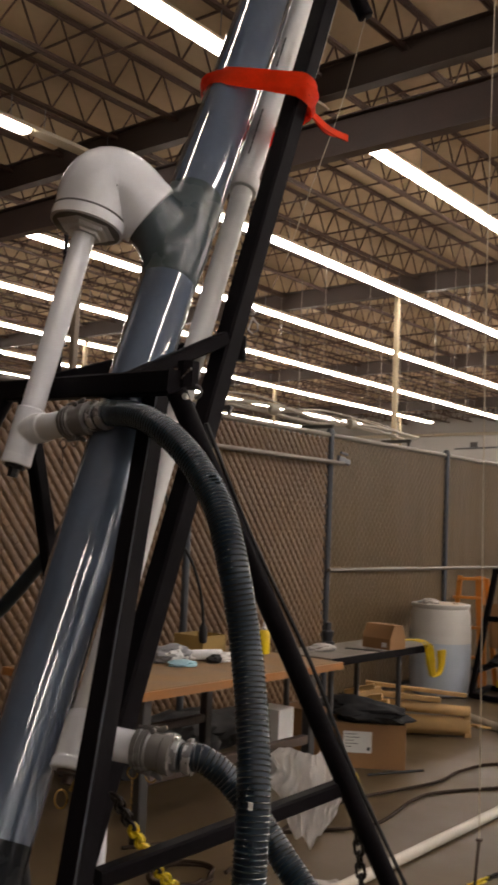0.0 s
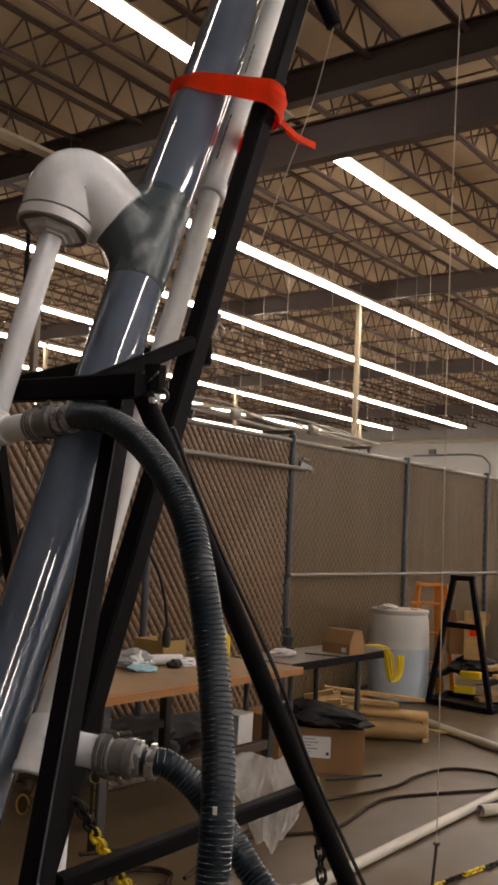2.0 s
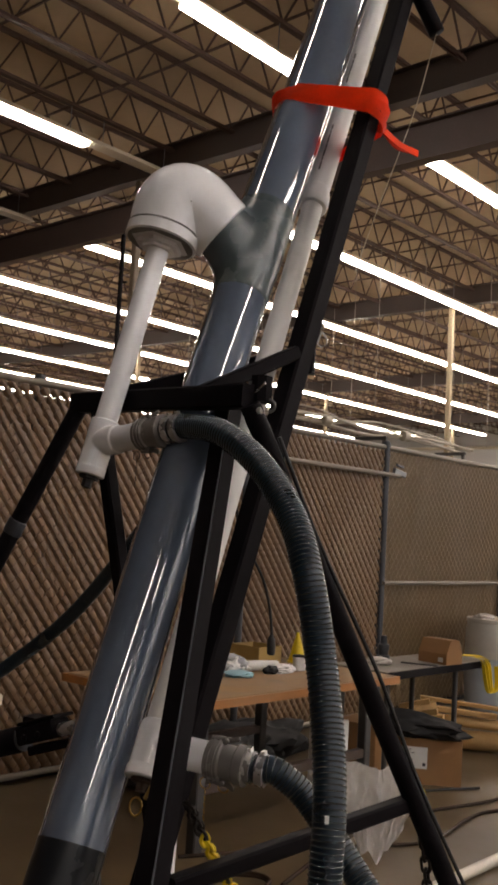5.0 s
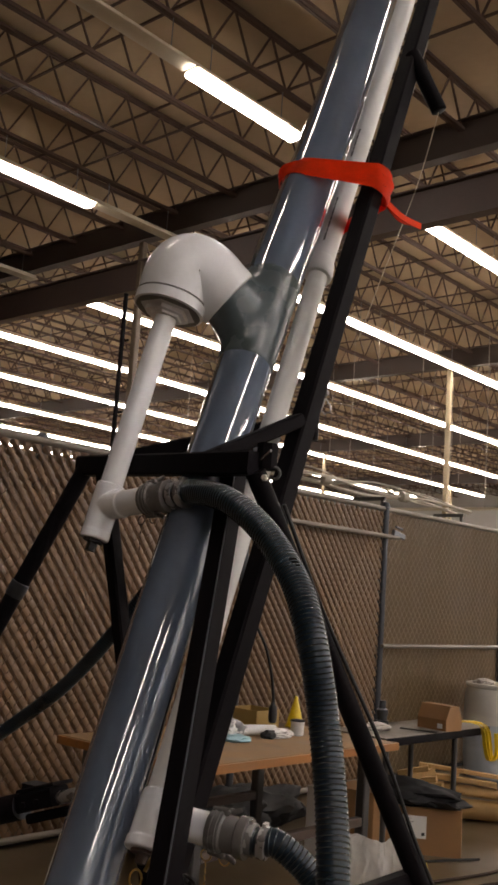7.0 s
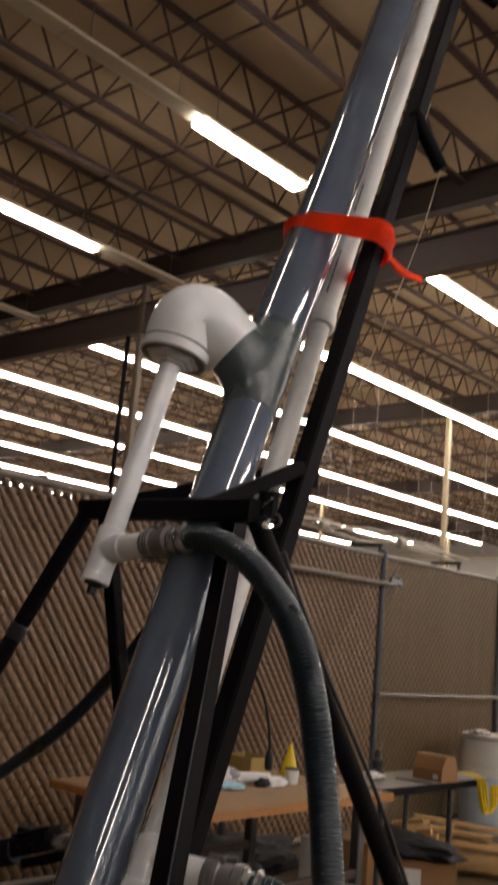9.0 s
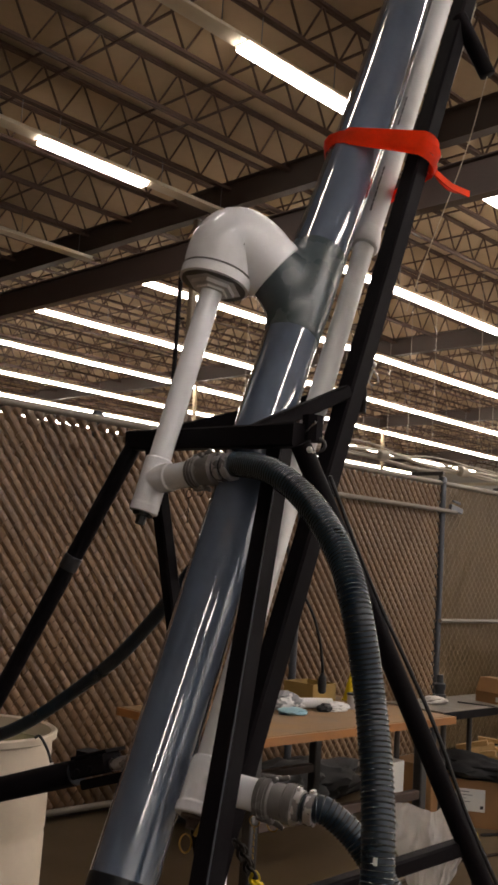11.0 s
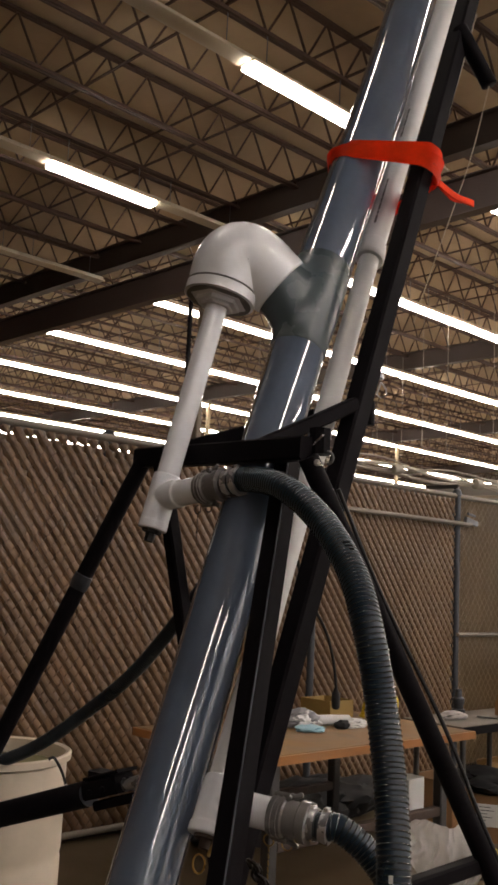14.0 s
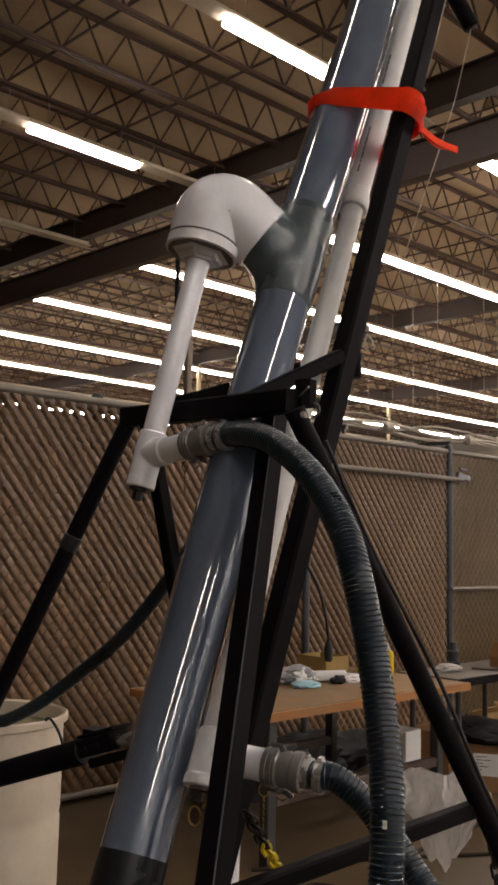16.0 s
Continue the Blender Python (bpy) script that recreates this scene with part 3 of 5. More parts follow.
hu = hose("dark green ribbed suction hose arching down from the upper coupling", up_pts, 0.0316, 0.01)
clamp(h0 + CD * 0.008, CD, 0.0312, hu)
clamp(h0 + CD * 0.036, CD, 0.0316, hu)
# lower tee and hose
LT = W2
LD = V(-1.072 + 1.3, 1.423 - 1.337, 1.087 - 1.105).normalized()
bm = B()
lathe(bm, LT + WD * 0.05, -WD, [(0, 0.031), (0.004, 0.037), (0.02, 0.039), (0.098, 0.039), (0.1, 0.042), (0.12, 0.042), (0.122, 0.037)], 28)
lathe(bm, LT + LD * 0.01, LD, [(0, 0.036), (0.06, 0.037), (0.062, 0.033), (0.08, 0.033)], 28)
blend(part("lower_tee", bm, PVC, rig, "white PVC tee", True), 0.0022, 5)
h1 = camlock(LT + LD * 0.075, LD, rig)
lo_pts = [h1, h1 + LD * 0.03, V(-1.045, 1.45, 1.075), V(-1.0, 1.485, 1.035), V(-0.953, 1.507, 0.976), V(-0.886, 1.515, 0.906), V(-0.794, 1.51, 0.819), V(-0.7, 1.5, 0.65), V(-0.62, 1.5, 0.4), V(-0.58, 1.55, 0.04)]
hl = hose("dark green ribbed suction hose falling from the lower coupling", lo_pts, 0.0285)
clamp(h1, LD, 0.0288, hl)
clamp(h1 + LD * 0.028, LD, 0.0288, hl)
hose("dark green ribbed hose drooping into the cream drum", [V(-1.56, 1.76, 1.86), V(-1.68, 1.75, 1.67), V(-1.855, 1.737, 1.463), V(-2.068, 1.728, 1.265), V(-2.284, 1.712, 1.119), V(-2.427, 1.652, 1.011), V(-2.56, 1.6, 0.945), V(-2.75, 1.55, 0.88), V(-2.9, 1.55, 0.7)], 0.0215, 0.008, 0.0017)


# ---- fence ----
FX = -4.65
FZ = 2.385
fence = thing("chain_link_fence", "grey chain-link fence with brown diagonal slats and brown screens", "fence", kind="structure", at=(FX, 8, 0))
for y in (-0.28, 1.603, 3.486, 5.369, 7.252, 9.53, 11.78, 14.05, 16.3):
    px = FX - 0.075 if y < 5 else FX
    bm = B()
    lathe(bm, (px, y, 0), (0, 0, 1), [(0, 0.034), (FZ, 0.034), (FZ + 0.005, 0.04), (FZ + 0.04, 0.04), (FZ + 0.06, 0.025), (FZ + 0.065, 0.0)], 14)
    po = part("post", bm, POST, fence, "grey galvanised post with a domed cap", True)
    for z in (0.5, 1.14, 1.8, 2.3):
        bm = B()
        lathe(bm, (px, y, z), (0, 0, 1), [(0, 0.03), (0.001, 0.036), (0.022, 0.036), (0.023, 0.03)], 12)
        part("tension_band", bm, POST, po, "", True)
for y0, y1, z, dx, r in ((-2.4, 17.0, FZ, 0.0, 0.023), (7.22, 17.0, 1.173, 0.05, 0.018), (5.369, 7.39, 2.137, 0.06, 0.02), (-2.4, 7.25, 0.05, 0.03, 0.02)):
    bm = B()
    sweep(bm, [(FX + dx, y0, z), (FX + dx, y1, z)], r, 12)
    part("rail", bm, RAIL, fence, "dull tan-grey steel rail", True)
bm = B()
beam(bm, (FX + 0.06, 7.3, 2.18), (FX + 0.06, 7.48, 2.15), 0.03, 0.05, (0, 0, 1), 0.006)
beam(bm, (FX + 0.06, 7.34, 2.235), (FX + 0.06, 7.45, 2.22), 0.02, 0.02, (0, 0, 1), 0.004)
part("gate_latch", bm, GALV, fence)
PITCH, SLOPE = 0.076, 1.25
DZ = 2.3
sd = V(0, DZ / SLOPE, -DZ).normalized()
sn = V(0, -sd.z, sd.y)
prof = [(-0.0335, -0.01), (-0.027, -0.002), (-0.012, 0.005), (0.0, 0.0065), (0.012, 0.005), (0.027, -0.002), (0.0335, -0.01)]
FULL = DZ * math.sqrt(1 + 1 / SLOPE ** 2)
NP = len(prof)


def slat_mesh(length, pinch=()):
    """A convex slat, pressed in at each crossing wire; pinch lists heights below the top where it is squeezed narrow."""
    bm = B()
    step = PITCH * SLOPE / 2 * FULL / DZ
    cuts = []
    for k in range(int(length / step) + 1):
        s = k * step
        narrow = min([r for h, r in pinch if abs(h * FULL / DZ - s) < step / 2], default=0.975)
        cuts += [(s, narrow, -0.002), (s + step / 2, 1.0, 0.0)]
    rings = []
    for s, f, dip in cuts:
        s = min(s, length)
        rings.append([bm.verts.new(sd * s + sn * w * f + V(h + dip, 0, 0)) for w, h in prof] + [bm.verts.new(sd * s + sn * w * f + V(h + dip - 0.003, 0, 0)) for w, h in (prof[-1], prof[0])])
        if s >= length:
            break
    m = NP + 2
    for a, b in zip(rings, rings[1:]):
        for k in range(m):
            bm.faces.new((a[k], a[(k + 1) % m], b[(k + 1) % m], b[k]))
    return bm


PINCH = ((0.0475, 0.25), (0.095, 0.5), (0.19, 0.7), (0.2375, 0.5), (0.285, 0.55))
pinched = part("slat", slat_mesh(FULL, PINCH), SLAT, fence, "", True)
pinched.location = (FX, -3.6 - PITCH, 2.365)
first = part("slat", slat_mesh(FULL), SLAT, fence, "", True)
first.location = (FX, -3.6, 2.365)
me = first.data
rnd = random.Random(4)
for k in range(1, 143):
    y = -3.6 + PITCH * k
    room = (7.22 - y) / sd.y
    if room < FULL:
        ob = part("slat", slat_mesh(max(room, 0.08)), SLAT, fence, "", True)
    else:
        ob = new("slat", pinched.data if rnd.random() < 0.82 else me)
        ob.parent = fence
        ob.matrix_parent_inverse = first.matrix_parent_inverse
    ob.location = V(FX, y + rnd.uniform(-0.001, 0.001), 2.36) + sd * rnd.uniform(-0.008, 0.008)
    ob.rotation_euler = (0, rnd.uniform(-0.0008, 0.0008), 0)
# brown screen cloth in the bays past the gate
for b, (y0, y1) in enumerate(((7.28, 9.5), (9.56, 11.75), (11.81, 14.02), (14.08, 16.27))):
    bm = B()
    n, m = 60, 14
    grid = []
    for i in range(n + 1):
        col = []
        for j in range(m + 1):
            y, z = y0 + (y1 - y0) * i / n, 0.06 + 2.315 * j / m
            p = V(y * 2.2, z * 0.45, b * 7.0)
            x = FX - 0.012 + 0.02 * noise.noise(p) + 0.006 * noise.noise(p * 4.0)
            col.append(bm.verts.new((min(x, FX + 0.008), y, z)))
        grid.append(col)
    for i in range(n):
        for j in range(m):
            bm.faces.new((grid[i][j], grid[i + 1][j], grid[i + 1][j + 1], grid[i][j + 1]))
    bmesh.ops.solidify(bm, geom=bm.faces[:], thickness=0.003)
    part("screen_panel", bm, SHEET, fence, "plain brown screen cloth behind the wire", True)
# added dark board: blocks the lit floor showing under the slats
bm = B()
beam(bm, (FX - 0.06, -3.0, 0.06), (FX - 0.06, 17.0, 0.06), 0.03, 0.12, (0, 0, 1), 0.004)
part("foot_blocker", bm, DARK, fence, "dark board added to block the lit floor behind the fence")
# wire mesh: both diagonals, crossing over the slats
WP = PITCH
for mat, k0, k1, said in ((WIRE_BROWN, -14, 118, "brown coated chain-link wire"), (WIRE, 118, 290, "dull tan chain-link wire")):
    bm = B()
    for k in range(k0, k1):
        y = -3.6 + WP * (k + 0.5)
        y1 = y + (FZ - 0.05) / SLOPE
        beam(bm, (FX + 0.006, y, FZ), (FX + 0.005, y1, 0.05), 0.004, 0.004, (1, 0, 0))
        beam(bm, (FX + 0.0065, y1, FZ), (FX + 0.0055, y, 0.05), 0.004, 0.004, (1, 0, 0))
    w = part("wire_mesh", bm, mat, fence, said)
    tagged(w, kind="stuff")

CRATE = material("dusty_plastic", (0.3, 0.27, 0.22), 0.6, vary=0.2)
# pipes and conduit stored high behind the fence
tray = thing("pipe_rack", "cream pipes and conduit lying on a high rack behind the fence", "rack", at=(-9, 12, 0))
for dx, r, zs in ((0.0, 0.025, (3.34, 3.46, 3.38, 3.44, 3.4)), (-0.14, 0.015, (3.4, 3.36, 3.52, 3.37, 3.42)), (-0.3, 0.03, (3.36, 3.4, 3.36, 3.45, 3.36)), (-0.22, 0.012, (3.5, 3.6, 3.42, 3.58, 3.46)), (-0.05, 0.014, (3.42, 3.38, 3.56, 3.5, 3.36))):
    bm = B()
    sweep(bm, spline([(-9 + dx + 0.03 * math.sin(k * 2.1), 10.4 + 1.6 * k, z) for k, z in enumerate(zs)], 6), r, 10)
    part("stored_pipe", bm, CRATE, tray, "cream plastic pipe", True)
for y in (10.9, 13.6, 16.3):
    for x in (-9.4, -8.9):
        bm = B()
        beam(bm, (x, y, 0), (x, y, 3.25), 0.05, 0.05, (0, 1, 0))
        part("rack_post", bm, STEEL, tray)
    bm = B()
    beam(bm, (-9.5, y, 3.28), (-8.85, y, 3.28), 0.05, 0.06, (0, 0, 1))
    part("rack_arm", bm, STEEL, tray)
for y, c in ((12.0, 0.07), (14.3, 0.09)):
    bm = B()
    lathe(bm, (-9.0, y, 3.4), (0.2, 1, 0), [(0, c * 0.7), (0.02, c), (0.16, c), (0.18, c * 0.8)], 14)
    part("stored_fitting", bm, CRATE, tray, "", True)


# ---- orange tape round pipe, return pipe and mast ----
def band_loop(s, rise=0.0):
    """A loop in the plane across the axis that wraps the three pipes."""
    c1 = lean(s)
    c2 = W1 + WU * ((c1 - W1).dot(AX) / WU.dot(AX))
    md = (MT - ML).normalized()
    c3 = ML + md * ((c1 - ML).dot(AX) / md.dot(AX))
    e1 = (c3 - c1).normalized()
    e2 = AX.cross(e1)
    pts = []
    for c, r in ((c1, R_UP + 0.003), (c2, 0.04), (c3, 0.052)):
        for k in range(24):
            a = 2 * math.pi * k / 24
            q = c + (e1 * math.cos(a) + e2 * math.sin(a)) * r
            pts.append(((q - c1).dot(e1), (q - c1).dot(e2)))
    pts = sorted(set(pts))
    hull = []
    for seq in (pts, pts[::-1]):
        h = []
        for p in seq:
            while len(h) > 1 and (h[-1][0] - h[-2][0]) * (p[1] - h[-2][1]) - (h[-1][1] - h[-2][1]) * (p[0] - h[-2][0]) <= 0:
                h.pop()
            h.append(p)
        hull += h[:-1]
    n = len(hull)
    return [c1 + e1 * x + e2 * y + AX * rise * (x / 0.3) for x, y in hull], c1, c3, e1, e2


tape = thing("orange_tape", "bright orange flagging tape tied round the pipes and mast", "tape", at=on_axis(1.73))
for ds, w, rise, grow in ((0.044, 0.036, -0.016, 0.0), (0.028, 0.036, -0.036, 0.004), (0.012, 0.032, -0.058, 0.0015)):
    loop, c1, c3, e1, e2 = band_loop(1.735 + ds, rise)
    bm = B()
    lo, hi = [], []
    rr = random.Random(int(ds * 1000) + 7)
    for q in loop:
        out = (q - c1 - AX * (q - c1).dot(AX))
        x, y = (q - c1).dot(e1), (q - c1).dot(e2)
        out = out.normalized() * (grow + 0.005 * max(0.0, min(1.0, (-x - 0.02) / 0.05)) + 0.002 * math.sin(x * 90 + ds * 300))
        j = rr.uniform(-0.0015, 0.0015)
        fold = 0.004 * math.sin(x * 55 + ds * 500)
        lo.append(bm.verts.new(q + out * 0.4 - AX * (w / 2 + j + fold)))
        hi.append(bm.verts.new(q + out * 1.8 + AX * (w / 2 + j - fold)))
    for k in range(len(lo)):
        k2 = (k + 1) % len(lo)
        bm.faces.new((lo[k], lo[k2], hi[k2], hi[k]))
    bmesh.ops.solidify(bm, geom=bm.faces[:], thickness=0.0015)
    part("tape_wrap", bm, ORANGE, tape, "", True)
bm = B()
kn = c3 + V(0.03, 0.02, -0.045)
lathe(bm, kn - AX * 0.02, AX, [(0, 0.004), (0.01, 0.014), (0.03, 0.016), (0.04, 0.006)], 10)
for k, tip in enumerate((V(-1.33, 2.33, 2.70), V(-1.36, 2.33, 2.715))):
    pts = spline([kn, kn.lerp(tip, 0.5) + V(0, 0, -0.012 - 0.008 * k), tip], 8)
    for a, b in zip(pts, pts[1:]):
        beam(bm, a, b, 0.004, 0.02 - 0.006 * k, (0, 0, 1))
part("tape_knot", bm, ORANGE, tape, "", True)

# ---- tripod details ----
cl = V(-2.1, 1.55, 1.505)
ld = (LL1 - LL0).normalized()
bm = B()
lathe(bm, LL0 + ld * ((cl - LL0).dot(ld) - 0.03), ld, [(0, 0.024), (0.002, 0.0265), (0.04, 0.027), (0.045, 0.024)], 16)
part("leg_collar", bm, POST, t, "scuffed bare steel collar", True)
bm = B()
lathe(bm, V2 + V(0.03, 0.0, -0.035), V(0.3, -0.7, 0.1), [(-0.03, 0.005), (0.0, 0.005), (0.001, 0.0075), (0.006, 0.0075), (0.007, 0.005), (0.01, 0.005)], 6)
part("yoke_bolt", bm, BARE, t, "shiny bolt head")
bm = B()
block(bm, V(-2.16, 1.24, 0.88) + bd * 0.8 + V(0, 0, 0.018), (0.08, 0.05, 0.042), 0.2, 0.006)
part("clamp_box", bm, BLACK, t)
bm = B()
sweep(bm, [V(-1.395, 2.335, 3.3), V(-1.323, 2.398, 3.11), V(-1.322, 2.399, 3.107)], [0.025, 0.025, 0.02], 16)
part("top_arm", bm, BLACK, t, "", True)
bm = B()
beam(bm, V(-1.42, 2.6, 4.0), V(-1.332, 2.75, 3.94), 0.04, 0.05, None, 0.006)
part("top_arm", bm, BLACK, t)


# ---- chains ----
def link_mesh(r=0.0035, l=0.03, w=0.017):
    bm = B()
    n, m = 12, 5
    rings = []
    for k in range(n):
        a = 2 * math.pi * k / n
        c = V((l / 2 - w / 2) * (1 if math.cos(a) > 0 else -1) + w / 2 * math.cos(a), w / 2 * math.sin(a), 0)
        d = V(-math.sin(a), math.cos(a), 0)
        o = d.cross(V(0, 0, 1))
        rings.append([bm.verts.new(c + (o * math.cos(2 * math.pi * j / m) + V(0, 0, 1) * math.sin(2 * math.pi * j / m)) * r) for j in range(m)])
    for k in range(n):
        a, b = rings[k], rings[(k + 1) % n]
        for j in range(m):
            bm.faces.new((a[j], a[(j + 1) % m], b[(j + 1) % m], b[j]))
    return bm


link_src = {}


def chain(label, pts, colours, per=5):
    pts = even(spline(pts, 14), 0.027)
    c = thing("barrier_chain", label, "chain", "barrier chains", at=pts[0])
    for k, (a, b) in enumerate(zip(pts, pts[1:])):
        mat = colours[(k // per) % len(colours)]
        if mat.name not in link_src:
            ob = part("chain_link", link_mesh(0.0042, 0.038, 0.022), mat, c, "", True)
            link_src[mat.name] = ob.data
        else:
            ob = new("chain_link", link_src[mat.name])
            ob.parent = c
            ob.matrix_parent_inverse = Matrix.Translation(-c.location)
        d = b - a
        ob.matrix_basis = Matrix.Translation((a + b) / 2) @ d.to_track_quat("X", "Z").to_matrix().to_4x4() @ pose(0, 0, 0, 90 * (k % 2) + 20)
    return c


BLK = material("black_plastic", (0.014, 0.011, 0.009), 0.5, vary=0.2, spec=0.2)
chain("black and yellow plastic chain hanging from the front strut", [(-1.17, 1.34, 1.0), (-1.242, 1.503, 0.849), (-1.327, 1.658, 0.732), (-1.4, 1.924, 0.546), (-1.45, 2.2, 0.33), (-1.5, 2.5, 0.12), (-1.5, 2.75, 0.012), (-1.5, 2.95, 0.012)], (BLK, YELLOW), 5)
chain("black and yellow plastic chain hanging from the tripod leg", [(-1.076, 2.04, 0.96), (-1.07, 2.06, 0.9), (-1.064, 2.065, 0.806), (-1.051, 2.074, 0.649), (-1.05, 2.08, 0.4), (-1.06, 2.1, 0.1), (-1.1, 2.2, 0.012), (-1.15, 2.4, 0.012)], (YELLOW, BLK, BLK), 4)
chain("black and yellow plastic chain lying on the floor", [(-1.8, 3.2, 0.012), (-1.76, 3.6, 0.012), (-1.7, 3.93, 0.012), (-1.66, 4.24, 0.012), (-1.58, 4.69, 0.012), (-1.57, 4.99, 0.012), (-1.5, 5.4, 0.012)], (BLK, YELLOW), 6)
bm = B()
sweep(bm, [(-1.67, 4.03, 0.0), (-1.66, 4.05, 0.21)], 0.007, 8)
lathe(bm, (-1.66, 4.05, 0.2), (0, 0, 1), [(0, 0.008), (0.004, 0.016), (0.012, 0.016), (0.014, 0.004)], 8)
solo("iron_stake", bm, RUST, "rusty upright iron stake beside the chain", "stake", smooth=True)


# ---- cords ----
def cord(name, label, pts, r, mat, cat="cable"):
    bm = B()
    sweep(bm, spline(pts, 8), r, 8)
    return solo(name, bm, mat, label, cat, smooth=True)


cord("power_cable", "long black cable looped over the concrete floor", [(x, y, 0.01) for x, y in ((-2.55, 3.4), (-2.72, 4.0), (-2.8, 4.5), (-2.77, 4.91), (-2.63, 5.5), (-2.65, 5.88), (-2.58, 6.24), (-2.33, 6.34), (-2.15, 6.14), (-2.13, 5.97), (-2.49, 5.35), (-2.53, 5.04), (-2.45, 4.51), (-2.61, 4.18), (-2.8, 3.9), (-3.1, 3.3))], 0.0095, CABLE)
coil = []
for k in range(40):
    a = k / 39 * 4 * math.pi
    coil.append((-2.66 + (0.12 + 0.012 * math.sin(k * 1.7)) * math.cos(a), 3.23 + 0.16 * math.sin(a), 0.012 + 0.012 * (k > 20)))
cord("cable_coil", "black cable coiled on the floor", coil, 0.008, CABLE)
legd = (down(LR0, LR1) - LR0).normalized()
cord("leg_cable", "thin black cable running down the tripod leg", [LR0 + legd * 0.1 + V(0.02, 0.02, 0.02), LR0 + legd * 0.35 + V(0.02, 0.022, 0.0), LR0 + legd * 0.7 + V(0.03, 0.028, 0), LR0 + legd * 1.0 + V(0.02, 0.024, 0), LR0 + legd * 1.4 + V(0.03, 0.03, 0), LR0 + legd * 1.85 + V(0.04, 0.03, 0.0)], 0.005, RUBBER)
cord("drop_cord", "thin black cord with a plug hanging off the mast", [(-1.43, 1.72, 1.6), (-1.449, 1.759, 1.539), (-1.431, 1.785, 1.487), (-1.412, 1.815, 1.425), (-1.404, 1.836, 1.36), (-1.403, 1.85, 1.297), (-1.404, 1.852, 1.27)], 0.0038, RUBBER)
bm = B()
lathe(bm, (-1.404, 1.852, 1.285), (0.02, 0, -1), [(0, 0.004), (0.008, 0.007), (0.012, 0.01), (0.03, 0.0115), (0.048, 0.0105), (0.052, 0.006)], 12)
solo("cord_plug", bm, RUBBER, "black moulded plug on the end of a hanging cord", "plug", smooth=True)
bm = B()
block(bm, V2 + V(0.002, 0.036, 0.02), (0.048, 0.05, 0.06), 0.7, 0.014)
part("yoke_lug", bm, BLACK, t, "rounded black lug")
bm = B()
beam(bm, V2 + V(0.006, 0.008, 0.008), V2 + V(0.034, 0.01, 0.03), 0.004, 0.005, (0, 0, 1), 0.001)
part("lug_pin", bm, BARE, t, "bright steel pin")
bm = B()
sc = V2 + V(0.03, 0.03, -0.02)
sweep(bm, [sc + V(0.77, 0.64, 0) * 0.014 * math.sin(a / 10 * math.pi) + V(0, 0, 0.014 * math.cos(a / 10 * math.pi)) for a in range(11)], 0.0035, 8)
part("yoke_shackle", bm, STEEL, t, "small steel shackle", True)
cord("hanging_rope", "thin pale rope hanging straight down from the roof", [(-1.66, 4.05, 0.2), (-1.65, 4.0, 3.0), (-1.6, 4.0, 6.0), (-1.555, 4.0, 9.48)], 0.003, FIXTURE, "rope")
cord("guy_rope", "thin pale rope stretched beside the mast", [V(-1.575, 2.375, 2.38), V(-1.5, 2.385, 2.59), V(-1.479, 2.4, 2.669), V(-1.41, 2.43, 2.9), V(-1.325, 2.4, 3.11)], 0.0016, FIXTURE, "rope")
cord("guy_rope", "thin pale rope stretched along the mast", [V(-1.6, 2.27, 2.35), V(-1.584, 2.284, 2.456), V(-1.506, 2.357, 2.85), V(-1.4, 2.44, 3.4)], 0.0022, FIXTURE, "rope")
# carabiner on the mast
bm = B()
cc = V(-1.475, 2.09, 2.1)
pts = [cc + V(0.0, 0.0, 0.024), cc + V(0.012, 0.009, 0.004), cc + V(0.013, 0.01, -0.014), cc + V(0.0, 0.0, -0.022), cc + V(-0.009, -0.007, -0.012), cc + V(0.0, 0.0, 0.024)]
sweep(bm, pts, 0.0026, 8)
lathe(bm, cc + V(0, 0, 0.03), (0, 0, 1), [(0, 0.003), (0.005, 0.009), (0.015, 0.009), (0.02, 0.003)], 10)
solo("carabiner", bm, CLAMP, "small bright steel carabiner hanging from the mast", "carabiner", smooth=True)
bm = B()
block(bm, (-1.49, 2.06, 2.03), (0.03, 0.03, 0.07), 0.5, 0.006)
solo("pulley_block", bm, BLACK, "small black pulley fixed to the mast", "pulley")

# ---- workbench ----
bench = thing("workbench", "long wooden workbench with a thick plywood top", "workbench", at=(-3.45, 4.1, 0))
bm = B()
block(bm, (-3.5, 4.12, 0.72), (1.04, 1.72, 0.04), 0.0, 0.005)
part("benchtop", bm, PLY, bench, "thick orange-brown plywood top")
bm = B()
block(bm, (-3.5, 4.12, 0.7415), (1.0, 1.68, 0.003))
part("top_skin", bm, PLYTOP, bench, "worn and stained work surface")
for x in (-3.9, -3.1):
    for y in (3.4, 4.8):
        bm = B()
        beam(bm, (x, y, 0), (x, y, 0.7), 0.06, 0.06, (0, 1, 0), 0.006)
        part("leg", bm, STEEL, bench)
for x in (-3.9, -3.1):
    bm = B()
    beam(bm, (x, 3.435, 0.3), (x, 4.765, 0.3), 0.05, 0.05, (0, 0, 1), 0.005)
    part("stretcher", bm, RUST, bench)

